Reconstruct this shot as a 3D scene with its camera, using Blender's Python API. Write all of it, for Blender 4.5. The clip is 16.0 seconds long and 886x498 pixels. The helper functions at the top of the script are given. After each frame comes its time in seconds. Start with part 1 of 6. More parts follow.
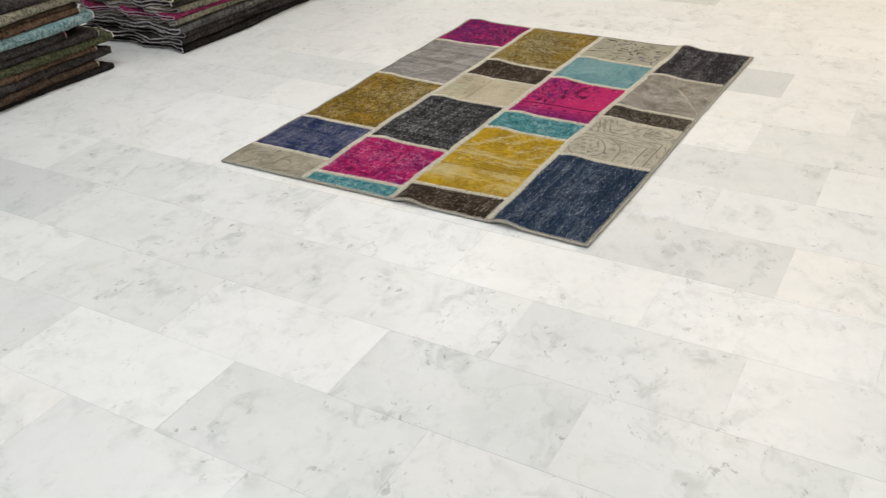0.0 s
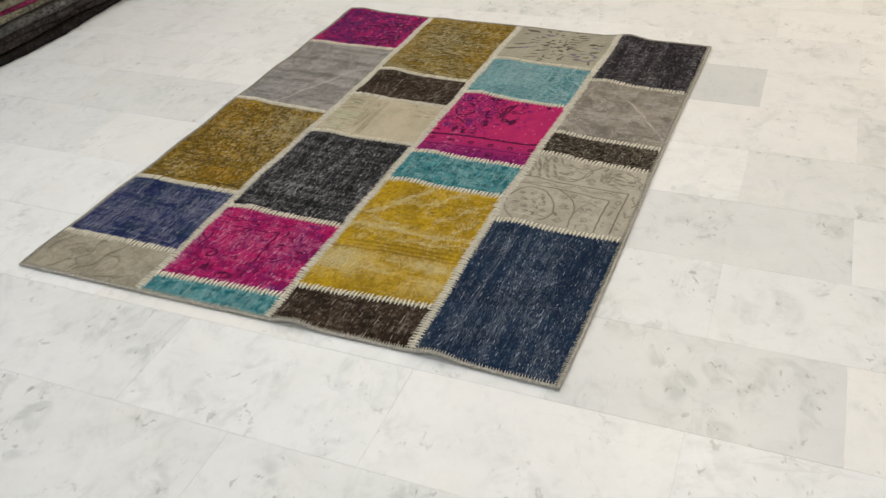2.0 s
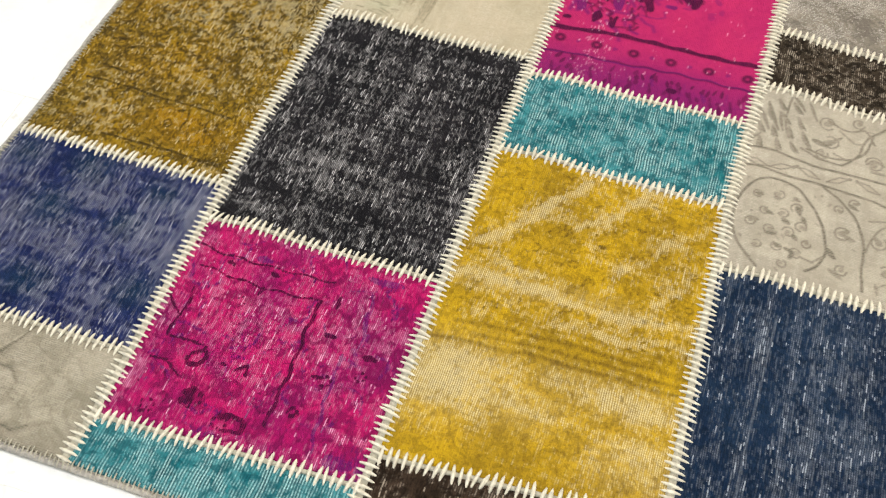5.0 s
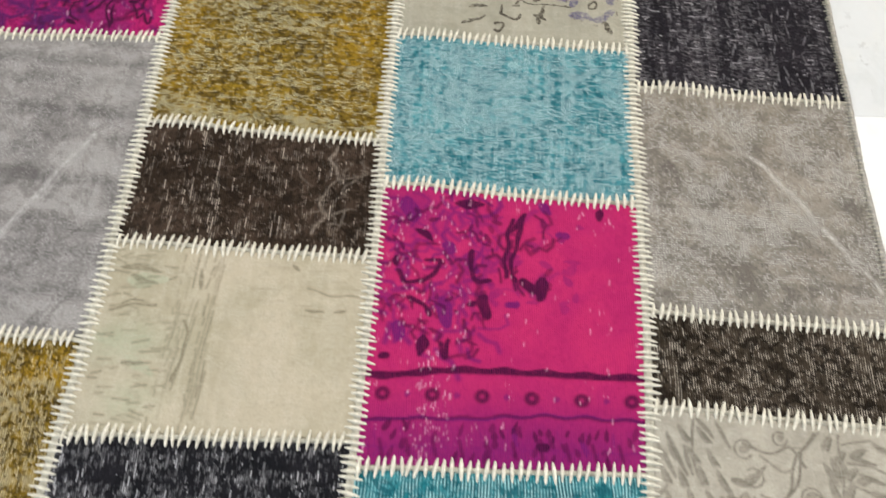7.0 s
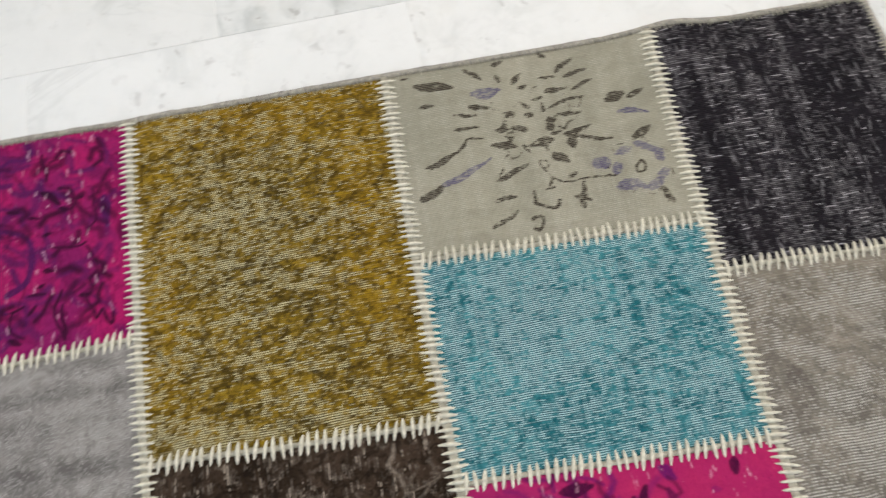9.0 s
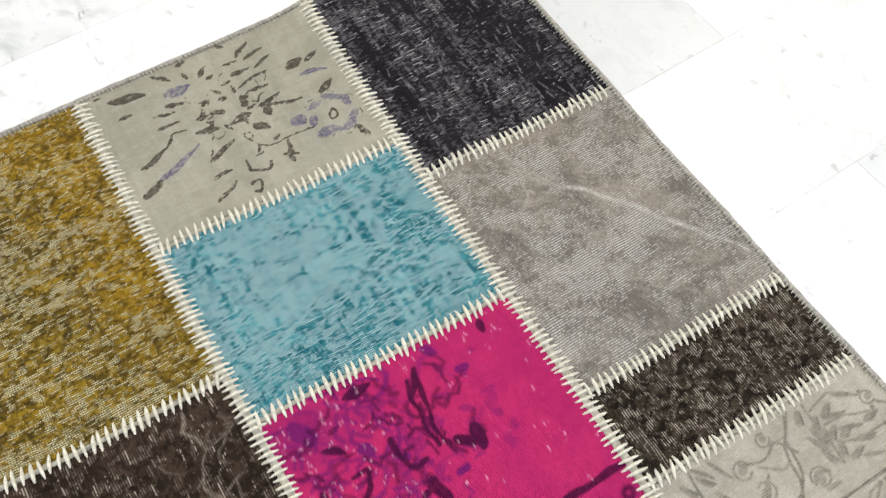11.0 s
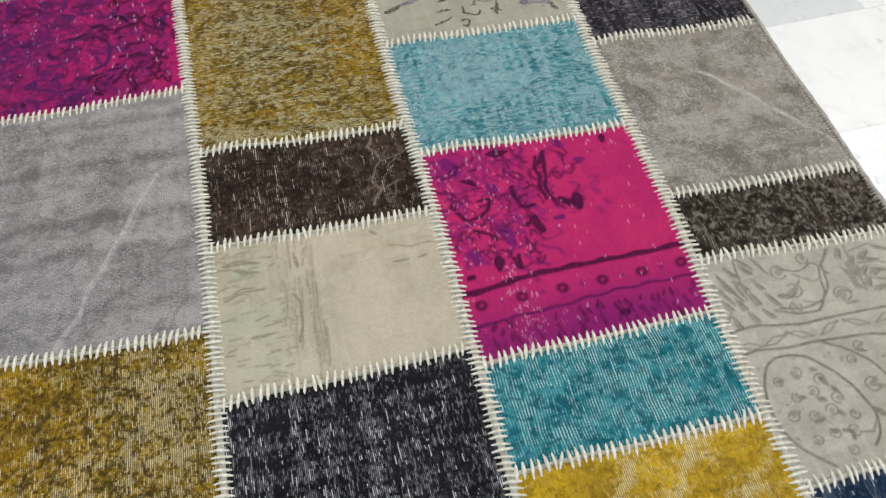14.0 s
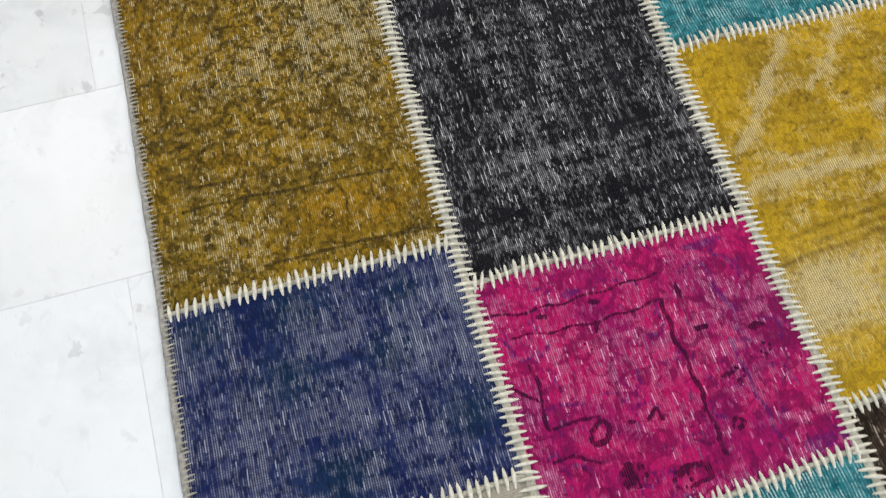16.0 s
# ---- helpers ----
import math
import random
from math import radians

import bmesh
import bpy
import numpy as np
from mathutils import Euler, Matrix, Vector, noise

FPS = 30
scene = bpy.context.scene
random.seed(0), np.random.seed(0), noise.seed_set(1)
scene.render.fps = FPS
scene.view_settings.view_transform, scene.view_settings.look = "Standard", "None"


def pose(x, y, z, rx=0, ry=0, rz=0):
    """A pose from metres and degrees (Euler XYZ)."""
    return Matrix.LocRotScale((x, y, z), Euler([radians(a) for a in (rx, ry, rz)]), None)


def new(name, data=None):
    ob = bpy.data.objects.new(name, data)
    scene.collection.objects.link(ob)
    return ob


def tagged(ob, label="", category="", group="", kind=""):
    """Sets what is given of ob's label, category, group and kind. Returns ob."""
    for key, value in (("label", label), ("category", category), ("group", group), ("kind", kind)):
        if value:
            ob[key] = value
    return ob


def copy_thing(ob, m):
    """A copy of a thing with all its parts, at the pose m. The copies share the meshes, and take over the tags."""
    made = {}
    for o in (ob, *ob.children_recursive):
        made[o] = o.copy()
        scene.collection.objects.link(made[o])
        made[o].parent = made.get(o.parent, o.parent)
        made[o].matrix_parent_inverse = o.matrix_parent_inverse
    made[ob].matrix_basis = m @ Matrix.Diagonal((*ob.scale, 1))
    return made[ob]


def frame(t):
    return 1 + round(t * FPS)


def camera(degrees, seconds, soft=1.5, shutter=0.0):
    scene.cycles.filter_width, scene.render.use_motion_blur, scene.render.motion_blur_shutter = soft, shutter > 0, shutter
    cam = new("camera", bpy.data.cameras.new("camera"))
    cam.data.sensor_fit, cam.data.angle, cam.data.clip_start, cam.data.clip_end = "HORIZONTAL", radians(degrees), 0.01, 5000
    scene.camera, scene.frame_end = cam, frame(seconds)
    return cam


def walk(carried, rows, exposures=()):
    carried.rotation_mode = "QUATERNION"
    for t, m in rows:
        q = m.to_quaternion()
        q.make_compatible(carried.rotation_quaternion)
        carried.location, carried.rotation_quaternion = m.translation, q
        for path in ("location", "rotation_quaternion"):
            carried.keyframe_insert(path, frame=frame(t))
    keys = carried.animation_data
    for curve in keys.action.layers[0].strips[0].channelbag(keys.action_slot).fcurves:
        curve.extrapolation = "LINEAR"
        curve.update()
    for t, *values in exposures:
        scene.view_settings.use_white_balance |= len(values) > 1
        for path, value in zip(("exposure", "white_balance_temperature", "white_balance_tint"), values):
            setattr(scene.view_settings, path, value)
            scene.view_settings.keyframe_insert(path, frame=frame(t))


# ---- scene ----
cam = camera(52.54, 16.0, soft=1.3, shutter=0.2)
PATH = [
    (0, pose(2.4263, -2.2342, 1.4671, 58.850, 2.820, 31.320)),
    (0.5, pose(2.3156, -2.0514, 1.4447, 56.430, 2.390, 29.190)),
    (1, pose(2.1532, -1.8354, 1.4445, 54.710, 2.620, 27.680)),
    (1.5, pose(2.0363, -1.6427, 1.4278, 53.930, 2.770, 27.450)),
    (2, pose(1.8936, -1.3432, 1.3917, 54.380, 3.260, 23.080)),
    (2.5, pose(1.7271, -1.1470, 1.3682, 52.290, 1.690, 19.500)),
    (3, pose(1.5446, -0.9933, 1.3585, 48.870, 1.880, 19.850)),
    (3.5, pose(1.4301, -0.8146, 1.3000, 46.990, 2.030, 20.050)),
    (3.7, pose(1.3638, -0.7053, 1.2767, 45.780, 1.560, 20.240)),
    (5.8, pose(0.9045, 0.0842, 1.1133, 28.210, 0.160, 19.250)),
    (6, pose(0.9498, 0.1794, 1.1120, 29.110, 1.570, 16.910)),
    (6.5, pose(0.9547, 0.3423, 1.1102, 30.430, 0.710, 9.260)),
    (7, pose(0.8664, 0.5425, 1.1362, 29.720, -1.140, 2.730)),
    (7.5, pose(0.7373, 0.6892, 1.1967, 30.540, 0.130, 3.370)),
    (8, pose(0.6627, 0.8335, 1.1854, 29.290, 3.400, 6.020)),
    (8.5, pose(0.6708, 0.9930, 1.1447, 27.310, 4.900, 3.150)),
    (9, pose(0.7466, 1.0773, 1.1045, 25.920, 2.440, -10.270)),
    (9.5, pose(0.7918, 1.1087, 1.1279, 27.680, 0.470, -24.650)),
    (10, pose(0.8084, 1.0931, 1.1339, 26.630, -0.590, -33.670)),
    (10.2, pose(0.7956, 1.0543, 1.1322, 27.630, -0.960, -35.520)),
    (12.3, pose(0.5552, 0.6463, 1.1584, 30.320, -3.010, -15.820)),
    (12.5, pose(0.4905, 0.6253, 1.1566, 31.450, -3.130, -12.350)),
    (13, pose(0.4390, 0.5405, 1.1898, 34.850, -3.660, -8.540)),
    (13.5, pose(0.5166, 0.3789, 1.1948, 37.180, -3.040, -10.500)),
    (14, pose(0.5629, 0.2310, 1.1704, 36.960, 0.420, -13.330)),
    (14.5, pose(0.5614, 0.1710, 1.1360, 35.960, 1.740, -15.460)),
    (15, pose(0.4334, 0.1149, 1.1360, 32.620, 0.750, -14.170)),
    (15.5, pose(0.2765, 0.0555, 1.1013, 27.790, 0.200, -14.510)),
    (16, pose(0.2249, -0.0064, 1.0523, 25.120, -0.440, -15.040)),
]
EXPOSURES = [[0, -0.31, 6500, 10], [1, -0.38, 6500, 10], [2, -0.46, 6550, 10], [2.5, -0.31, 6450, 10], [3.5, -0.15, 6450, 10], [5.8, 0.35, 6700, 10], [6, 0.36, 6650, 10], [6.5, 0.27, 6080, 10], [7, 0.08, 6050, 10], [7.5, -0.0, 6050, 10], [8, -0.64, 6000, 10], [8.25, -0.45, 6050, 10], [8.5, -0.31, 6100, 10], [9.5, -0.25, 5890, 10], [10, -0.14, 5880, 10], [12.5, 0.17, 5900, 10], [13.5, -0.25, 5870, 10], [14, -0.15, 5840, 10], [14.5, 0.07, 5950, 10], [15, 0.13, 5800, 10], [15.5, -0.25, 5950, 10], [16, -0.18, 6050, 10]]
walk(cam, PATH, EXPOSURES)

# ---------------------------------------------------------------- world and lamps
world = bpy.data.worlds.new("shop_world")
scene.world = world
world.use_nodes = True
world.node_tree.nodes["Background"].inputs[0].default_value = (0.9, 0.95, 1.0, 1)
world.node_tree.nodes["Background"].inputs[1].default_value = 0.05

CEILING = 3.1


def ceiling_lamp(x, y, watts, colour):
    lamp = bpy.data.lights.new("panel_lamp", "AREA")
    lamp.shape, lamp.size, lamp.size_y = "RECTANGLE", 1.1, 0.5
    lamp.energy, lamp.color = watts, colour
    ob = new("panel_lamp", lamp)
    ob.matrix_world = pose(x, y, CEILING - 0.075)
    return ob


COOL, NEUTRAL, WARM = (0.93, 0.97, 1.0), (1.0, 0.98, 0.95), (1.0, 0.81, 0.59)
LAMPS = [
    (-0.9, -2.6, 30, COOL), (1.5, -2.6, 26, COOL), (3.9, -2.6, 20, COOL),
    (-0.9, 0.2, 28, COOL), (1.5, 0.2, 25, NEUTRAL), (3.9, 0.2, 21, NEUTRAL),
    (-0.9, 3.0, 29, NEUTRAL), (1.5, 3.0, 39, WARM), (3.9, 3.0, 38, WARM),
]
for row in LAMPS:
    ceiling_lamp(*row)


# ---------------------------------------------------------------- helpers
def part(name, mesh, material, parent, label=""):
    """One mesh object under a thing or a part, from a bmesh or a mesh."""
    if isinstance(mesh, bmesh.types.BMesh):
        data = bpy.data.meshes.new(name)
        mesh.to_mesh(data)
        mesh.free()
    else:
        data = mesh
    if material is not None and not data.materials:
        data.materials.append(material)
    ob = new(name, data)
    ob.parent = parent
    if label:
        tagged(ob, label)
    return ob


def smooth(data):
    data.polygons.foreach_set("use_smooth", np.ones(len(data.polygons), bool))
    return data


def grid_faces(nu, nv):
    """Quads of a grid of nu x nv points, stored row by row (u runs fastest)."""
    a = (np.arange(nv - 1)[:, None] * nu + np.arange(nu - 1)[None]).ravel()
    return np.stack([a, a + 1, a + nu + 1, a + nu], 1)


def mesh_from(name, points, quads, material=None):
    data = bpy.data.meshes.new(name)
    points, quads = np.asarray(points, np.float32), np.asarray(quads, np.int32)
    data.vertices.add(len(points))
    data.vertices.foreach_set("co", points.ravel())
    data.loops.add(quads.size)
    data.loops.foreach_set("vertex_index", quads.ravel())
    data.polygons.add(len(quads))
    data.polygons.foreach_set("loop_start", np.arange(len(quads), dtype=np.int32) * quads.shape[1])
    data.polygons.foreach_set("loop_total", np.full(len(quads), quads.shape[1], np.int32))
    data.polygons.foreach_set("use_smooth", np.zeros(len(quads), bool))
    data.update(calc_edges=True)
    if material:
        data.materials.append(material)
    return data


class Nodes:
    """A short way to write node trees."""

    def __init__(self, name):
        self.mat = bpy.data.materials.new(name)
        self.mat.use_nodes = True
        self.tree = self.mat.node_tree
        self.bsdf = self.tree.nodes["Principled BSDF"]

    def add(self, kind):
        return self.tree.nodes.new(kind)

    def put(self, socket, value):
        if isinstance(value, bpy.types.NodeSocket):
            self.tree.links.new(value, socket)
        else:
            socket.default_value = value

    def coords(self, scale=(1, 1, 1), shift=None, turn=(0, 0, 0)):
        tc = self.add("ShaderNodeTexCoord")
        mp = self.add("ShaderNodeMapping")
        self.put(mp.inputs["Vector"], tc.outputs["Object"])
        mp.inputs["Scale"].default_value = scale
        mp.inputs["Rotation"].default_value = turn
        if shift is not None:
            self.put(mp.inputs["Location"], shift)
        return mp.outputs[0]

    def noise(self, vector, scale, detail=3.0, rough=0.55, distort=0.0):
        n = self.add("ShaderNodeTexNoise")
        self.put(n.inputs["Vector"], vector)
        n.inputs["Scale"].default_value, n.inputs["Detail"].default_value = scale, detail
        n.inputs["Roughness"].default_value, n.inputs["Distortion"].default_value = rough, distort
        return n.outputs["Fac"]

    def ramp(self, value, low, high, out_low=0.0, out_high=1.0):
        m = self.add("ShaderNodeMapRange")
        m.clamp = True
        m.interpolation_type = "SMOOTHSTEP"
        self.put(m.inputs["Value"], value)
        for k, v in (("From Min", low), ("From Max", high), ("To Min", out_low), ("To Max", out_high)):
            m.inputs[k].default_value = v
        return m.outputs[0]

    def math(self, op, a, b=0.0, clamp=False):
        m = self.add("ShaderNodeMath")
        m.operation, m.use_clamp = op, clamp
        self.put(m.inputs[0], a)
        self.put(m.inputs[1], b)
        return m.outputs[0]

    def mix(self, fac, a, b, blend="MIX"):
        m = self.add("ShaderNodeMix")
        m.data_type, m.blend_type = "RGBA", blend
        self.put(m.inputs[0], fac)
        for socket, value in ((m.inputs[6], a), (m.inputs[7], b)):
            self.put(socket, value if isinstance(value, bpy.types.NodeSocket) else (*value, 1.0))
        return m.outputs[2]

    def cell(self, a, b):
        """Two chance values of one cell of a grid."""
        both = self.add("ShaderNodeCombineXYZ")
        self.put(both.inputs[0], a)
        self.put(both.inputs[1], b)
        w = self.add("ShaderNodeTexWhiteNoise")
        w.noise_dimensions = "2D"
        self.put(w.inputs["Vector"], both.outputs[0])
        split = self.add("ShaderNodeSeparateColor")
        self.put(split.inputs[0], w.outputs["Color"])
        return w.outputs["Value"], split.outputs[2]

    def bump(self, height, strength, distance, normal=None):
        b = self.add("ShaderNodeBump")
        b.inputs["Strength"].default_value, b.inputs["Distance"].default_value = strength, distance
        self.put(b.inputs["Height"], height)
        if normal is not None:
            self.put(b.inputs["Normal"], normal)
        return b.outputs[0]

    def done(self, colour, roughness=0.9, normal=None, specular=0.2, sheen=0.0):
        self.put(self.bsdf.inputs["Base Color"], colour if isinstance(colour, bpy.types.NodeSocket) else (*colour, 1.0))
        self.put(self.bsdf.inputs["Roughness"], roughness)
        self.bsdf.inputs["Specular IOR Level"].default_value = specular
        self.bsdf.inputs["Sheen Weight"].default_value = sheen
        self.bsdf.inputs["Sheen Roughness"].default_value = 0.6
        if normal is not None:
            self.put(self.bsdf.inputs["Normal"], normal)
        return self.mat


# ---------------------------------------------------------------- materials
def marble_material(name="honed_white_marble", joined=False):
    """Every tile has a chance of its own for its clouds; tiles joined in one mesh also take their tone from it."""
    n = Nodes(name)
    info = n.add("ShaderNodeObjectInfo")
    chance = n.add("ShaderNodeNewGeometry").outputs["Random Per Island"] if joined else info.outputs["Random"]
    shift = n.add("ShaderNodeVectorMath")
    shift.operation = "SCALE"
    shift.inputs[0].default_value = (37.0, 91.0, 53.0)
    n.put(shift.inputs["Scale"], chance)
    p = n.coords(shift=shift.outputs[0])
    sep = n.add("ShaderNodeSeparateColor")
    n.put(sep.inputs[0], info.outputs["Color"])
    light, warm, cloudy = sep.outputs[0], sep.outputs[1], sep.outputs[2]
    if joined:
        light, cloudy = n.ramp(chance, 0.0, 1.0, 0.5, 1.0), n.ramp(n.math("FRACT", n.math("MULTIPLY", chance, 7.3)), 0.0, 1.0, 0.15, 0.9)
    tilted = n.coords(scale=(1.0, 0.75, 1.0), shift=shift.outputs[0], turn=(0, 0, 0.7))
    cloud = n.ramp(n.noise(p, 4.2, 4, 0.58, 0.5), 0.40, 0.68)
    cluster = n.ramp(n.noise(p, 5.5, 3, 0.55, 0.4), 0.45, 0.62)
    blotch = n.ramp(n.noise(tilted, 15.0, 4, 0.62, 0.7), 0.46, 0.68)
    fine = n.ramp(n.noise(p, 24.0, 4, 0.65, 0.6), 0.42, 0.70)
    vein_src = n.noise(p, 2.6, 5, 0.58, 1.2)
    vein = n.ramp(n.math("ABSOLUTE", n.math("SUBTRACT", vein_src, 0.5)), 0.0, 0.022, 1.0, 0.0)
    pits = n.ramp(n.noise(tilted, 42.0, 3, 0.60, 0.4), 0.615, 0.68)
    stain = n.ramp(n.noise(p, 6.0, 4, 0.65), 0.52, 0.72)
    much = n.math("ADD", n.math("MULTIPLY", cloudy, 0.75), 0.25)
    tone = n.mix(light, (0.535, 0.552, 0.558), (0.752, 0.764, 0.770))
    tone = n.mix(warm, tone, (0.80, 0.76, 0.69))
    c = n.mix(n.math("MULTIPLY", n.math("MULTIPLY", cloud, much), 0.36), tone, (0.52, 0.545, 0.54))
    c = n.mix(n.math("MULTIPLY", n.math("MULTIPLY", n.math("MULTIPLY", blotch, cluster), much), 0.58), c, (0.36, 0.39, 0.385))
    c = n.mix(n.math("MULTIPLY", n.math("MULTIPLY", blotch, much), 0.18), c, (0.46, 0.48, 0.475))
    c = n.mix(n.math("MULTIPLY", n.math("MULTIPLY", fine, n.math("ADD", n.math("MULTIPLY", cluster, 0.7), 0.3)), 0.16), c, (0.44, 0.46, 0.455))
    c = n.mix(n.math("MULTIPLY", n.math("MULTIPLY", vein, cloud), 0.22), c, (0.40, 0.41, 0.41))
    c = n.mix(n.math("MULTIPLY", stain, 0.14), c, (0.74, 0.70, 0.61))
    dots = n.math("MULTIPLY", pits, n.math("ADD", n.math("MULTIPLY", cluster, 0.65), 0.12))
    c = n.mix(n.math("MULTIPLY", n.math("MULTIPLY", dots, n.math("ADD", n.math("MULTIPLY", cloudy, 0.6), 0.4)), 0.8), c, (0.20, 0.19, 0.18))
    rough = n.math("ADD", n.math("MULTIPLY", fine, 0.14), 0.30)
    return n.done(c, rough, n.bump(n.math("SUBTRACT", n.noise(p, 60.0, 2), pits), 0.12, 0.002), 0.35)


def grout_material():
    n = Nodes("pale_grout")
    p = n.coords()
    c = n.mix(n.ramp(n.noise(p, 4.0, 5, 0.75), 0.40, 0.58), (0.54, 0.545, 0.53), (0.80, 0.80, 0.78))
    return n.done(c, 0.9)


def paint_material(name, colour):
    n = Nodes(name)
    p = n.coords()
    c = n.mix(n.ramp(n.noise(p, 1.2, 4), 0.3, 0.7), colour, tuple(v * 0.93 for v in colour))
    return n.done(c, 0.75, n.bump(n.noise(p, 90.0, 2), 0.1, 0.002))


def cotton_material(name, colour, shade):
    n = Nodes(name)
    p = n.coords()
    c = n.mix(n.ramp(n.noise(p, 160.0, 3), 0.3, 0.7), colour, shade)
    c = n.mix(n.ramp(n.noise(p, 11.0, 3), 0.45, 0.75, 0.0, 0.35), c, shade)
    return n.done(c, 0.95, n.bump(n.noise(p, 420.0, 2), 0.4, 0.0008), 0.1, 0.15)


def pile_material(name, base, second, pale, dark, motif, tint, along="y", pitch=0.0042, knot=0.008, wear=0.3, chancy=0.25, soft=1.3, clouds=0.2, cloud_size=18.0,
                  band_x=0.1, band_y=0.1, band_size=70.0, thinned=0.35, bared=0.7, rib=0.4, jitter=0.3, mottle=0.3, mottle_size=45.0, blotch=9.0,
                  worm=0.0, worm_size=55.0, broken=0.4, ridged=0.8, grainy=0.3, rubbed=0.85, kept=0.2, threads=0.0, cross=0.2, ragged=0.0):
    """Over-dyed worn wool, knot by knot: rows of short knots, some rubbed down to the pale thread (wear: their share).
    The attribute 'dye' holds the drawn pattern (red), its second colour (green), rubbed lines (blue) and thin places (alpha)."""
    n = Nodes(name)
    p = n.coords()
    dye = n.add("ShaderNodeVertexColor")
    dye.layer_name = "dye"
    sep = n.add("ShaderNodeSeparateColor")
    n.put(sep.inputs[0], dye.outputs["Color"])
    drawn, second_dye, worn, thin = sep.outputs[0], sep.outputs[1], sep.outputs[2], dye.outputs["Alpha"]
    xyz = n.add("ShaderNodeSeparateXYZ")
    n.put(xyz.inputs[0], p)
    run, across = (xyz.outputs[1], xyz.outputs[0]) if along == "y" else (xyz.outputs[0], xyz.outputs[1])
    # rows wander a little; every row has its own shift of knots
    sway = n.math("MULTIPLY", n.math("SUBTRACT", n.noise(p, 7.0, 3, 0.6), 0.5), pitch * 4.0)
    row = n.math("DIVIDE", n.math("ADD", across, sway), pitch)
    row_id, row_at = n.math("FLOOR", row), n.math("FRACT", row)
    shift = n.cell(row_id, 0.37)[0]
    cell = n.math("ADD", n.math("DIVIDE", run, knot), n.math("MULTIPLY", shift, 9.0))
    cell = n.math("ADD", cell, n.math("MULTIPLY", n.noise(p, 60.0, 2), 0.8))
    chance, other = n.cell(row_id, n.math("FLOOR", cell))
    ridge = n.ramp(n.math("ABSOLUTE", n.math("SUBTRACT", n.math("MULTIPLY", row_at, 2.0), 1.0)), 0.05, 0.95, 1.0, 0.0)
    weft = n.math("FRACT", n.math("DIVIDE", n.math("ADD", run, n.math("MULTIPLY", shift, 0.3 * pitch)), pitch * 1.1))
    weft = n.ramp(n.math("ABSOLUTE", n.math("SUBTRACT", n.math("MULTIPLY", weft, 2.0), 1.0)), 0.05, 0.95, 1.0, 1.0 - cross)
    if ragged:
        # drawn shapes end knot by knot, with single knots missing
        lack = n.math("ADD", n.math("MULTIPLY", n.math("SUBTRACT", other, 0.5), ragged), n.math("MULTIPLY", n.math("SUBTRACT", n.noise(p, 160.0, 2), 0.5), 1.5 * ragged))
        drawn = n.ramp(n.math("MULTIPLY", drawn, n.math("ADD", 1.0, lack)), 0.42, 0.78)
        second_dye = n.ramp(n.math("MULTIPLY", second_dye, n.math("ADD", 1.0, lack)), 0.35, 0.85)
    # dyed wool with ghosts of the first pattern
    c = n.mix(n.ramp(n.noise(p, blotch, 5, 0.65, 0.8), 0.40, 0.60), base, second)
    ghost = n.ramp(n.noise(p, mottle_size, 3, 0.62, 1.2), 0.40, 0.52, mottle, 0.0)
    c = n.mix(ghost, c, dark)
    if worm:
        curl = n.math("ABSOLUTE", n.math("SUBTRACT", n.noise(p, worm_size, 2, 0.5, 0.6), 0.5))
        curl = n.math("MULTIPLY", n.ramp(curl, 0.015, 0.06, 1.0, 0.0), n.ramp(n.noise(p, 18.0, 3, 0.6), 0.35, 0.55, 0.3 * worm, worm))
        c = n.mix(curl, c, motif)
        ghost = n.math("MAXIMUM", ghost, curl)
    edge = n.math("SUBTRACT", 1.0, n.math("MULTIPLY", n.ramp(n.math("ADD", n.math("MULTIPLY", other, 0.5), n.math("MULTIPLY", ridge, 0.5)), 0.25, 0.7, 1.0, 0.0), broken))
    c = n.mix(n.math("MULTIPLY", second_dye, edge), c, tint)
    c = n.mix(n.math("MULTIPLY", drawn, edge), c, motif)
    c = n.mix(n.math("MULTIPLY", n.ramp(other, 0.55, 1.0), jitter), c, dark)
    # how far the pile is rubbed down, in clouds and in bands along both threads
    bands_x = n.noise(n.coords(scale=(0.05, 1.0, 1.0)), band_size, 4, 0.7)
    bands_y = n.noise(n.coords(scale=(1.0, 0.05, 1.0)), band_size, 4, 0.7)
    rub = n.math("MULTIPLY", n.math("SUBTRACT", n.noise(p, cloud_size, 5, 0.68, 0.6), 0.5), 4.0 * clouds)
    rub = n.math("ADD", rub, n.math("MULTIPLY", n.math("SUBTRACT", bands_x, 0.5), 4.0 * band_x))
    rub = n.math("ADD", rub, n.math("MULTIPLY", n.math("SUBTRACT", bands_y, 0.5), 4.0 * band_y))
    rub = n.math("ADD", rub, n.math("MULTIPLY", thin, thinned))
    rub = n.math("SUBTRACT", rub, n.math("MULTIPLY", n.math("MAXIMUM", ghost, drawn), kept))
    rub = n.math("ADD", rub, n.math("MULTIPLY", n.math("SUBTRACT", chance, 0.5), chancy))
    spread = math.sqrt((0.29 * chancy) ** 2 + (0.44 * clouds) ** 2 + (0.44 * band_x) ** 2 + (0.44 * band_y) ** 2)
    limit = -spread * math.log(wear / (1.0 - wear)) / 1.7
    field = n.ramp(rub, limit - soft * spread, limit + soft * spread)
    bare = n.math("MULTIPLY", field, n.math("MULTIPLY", n.math("ADD", n.math("MULTIPLY", ridge, ridged), 1.0 - ridged), bared))
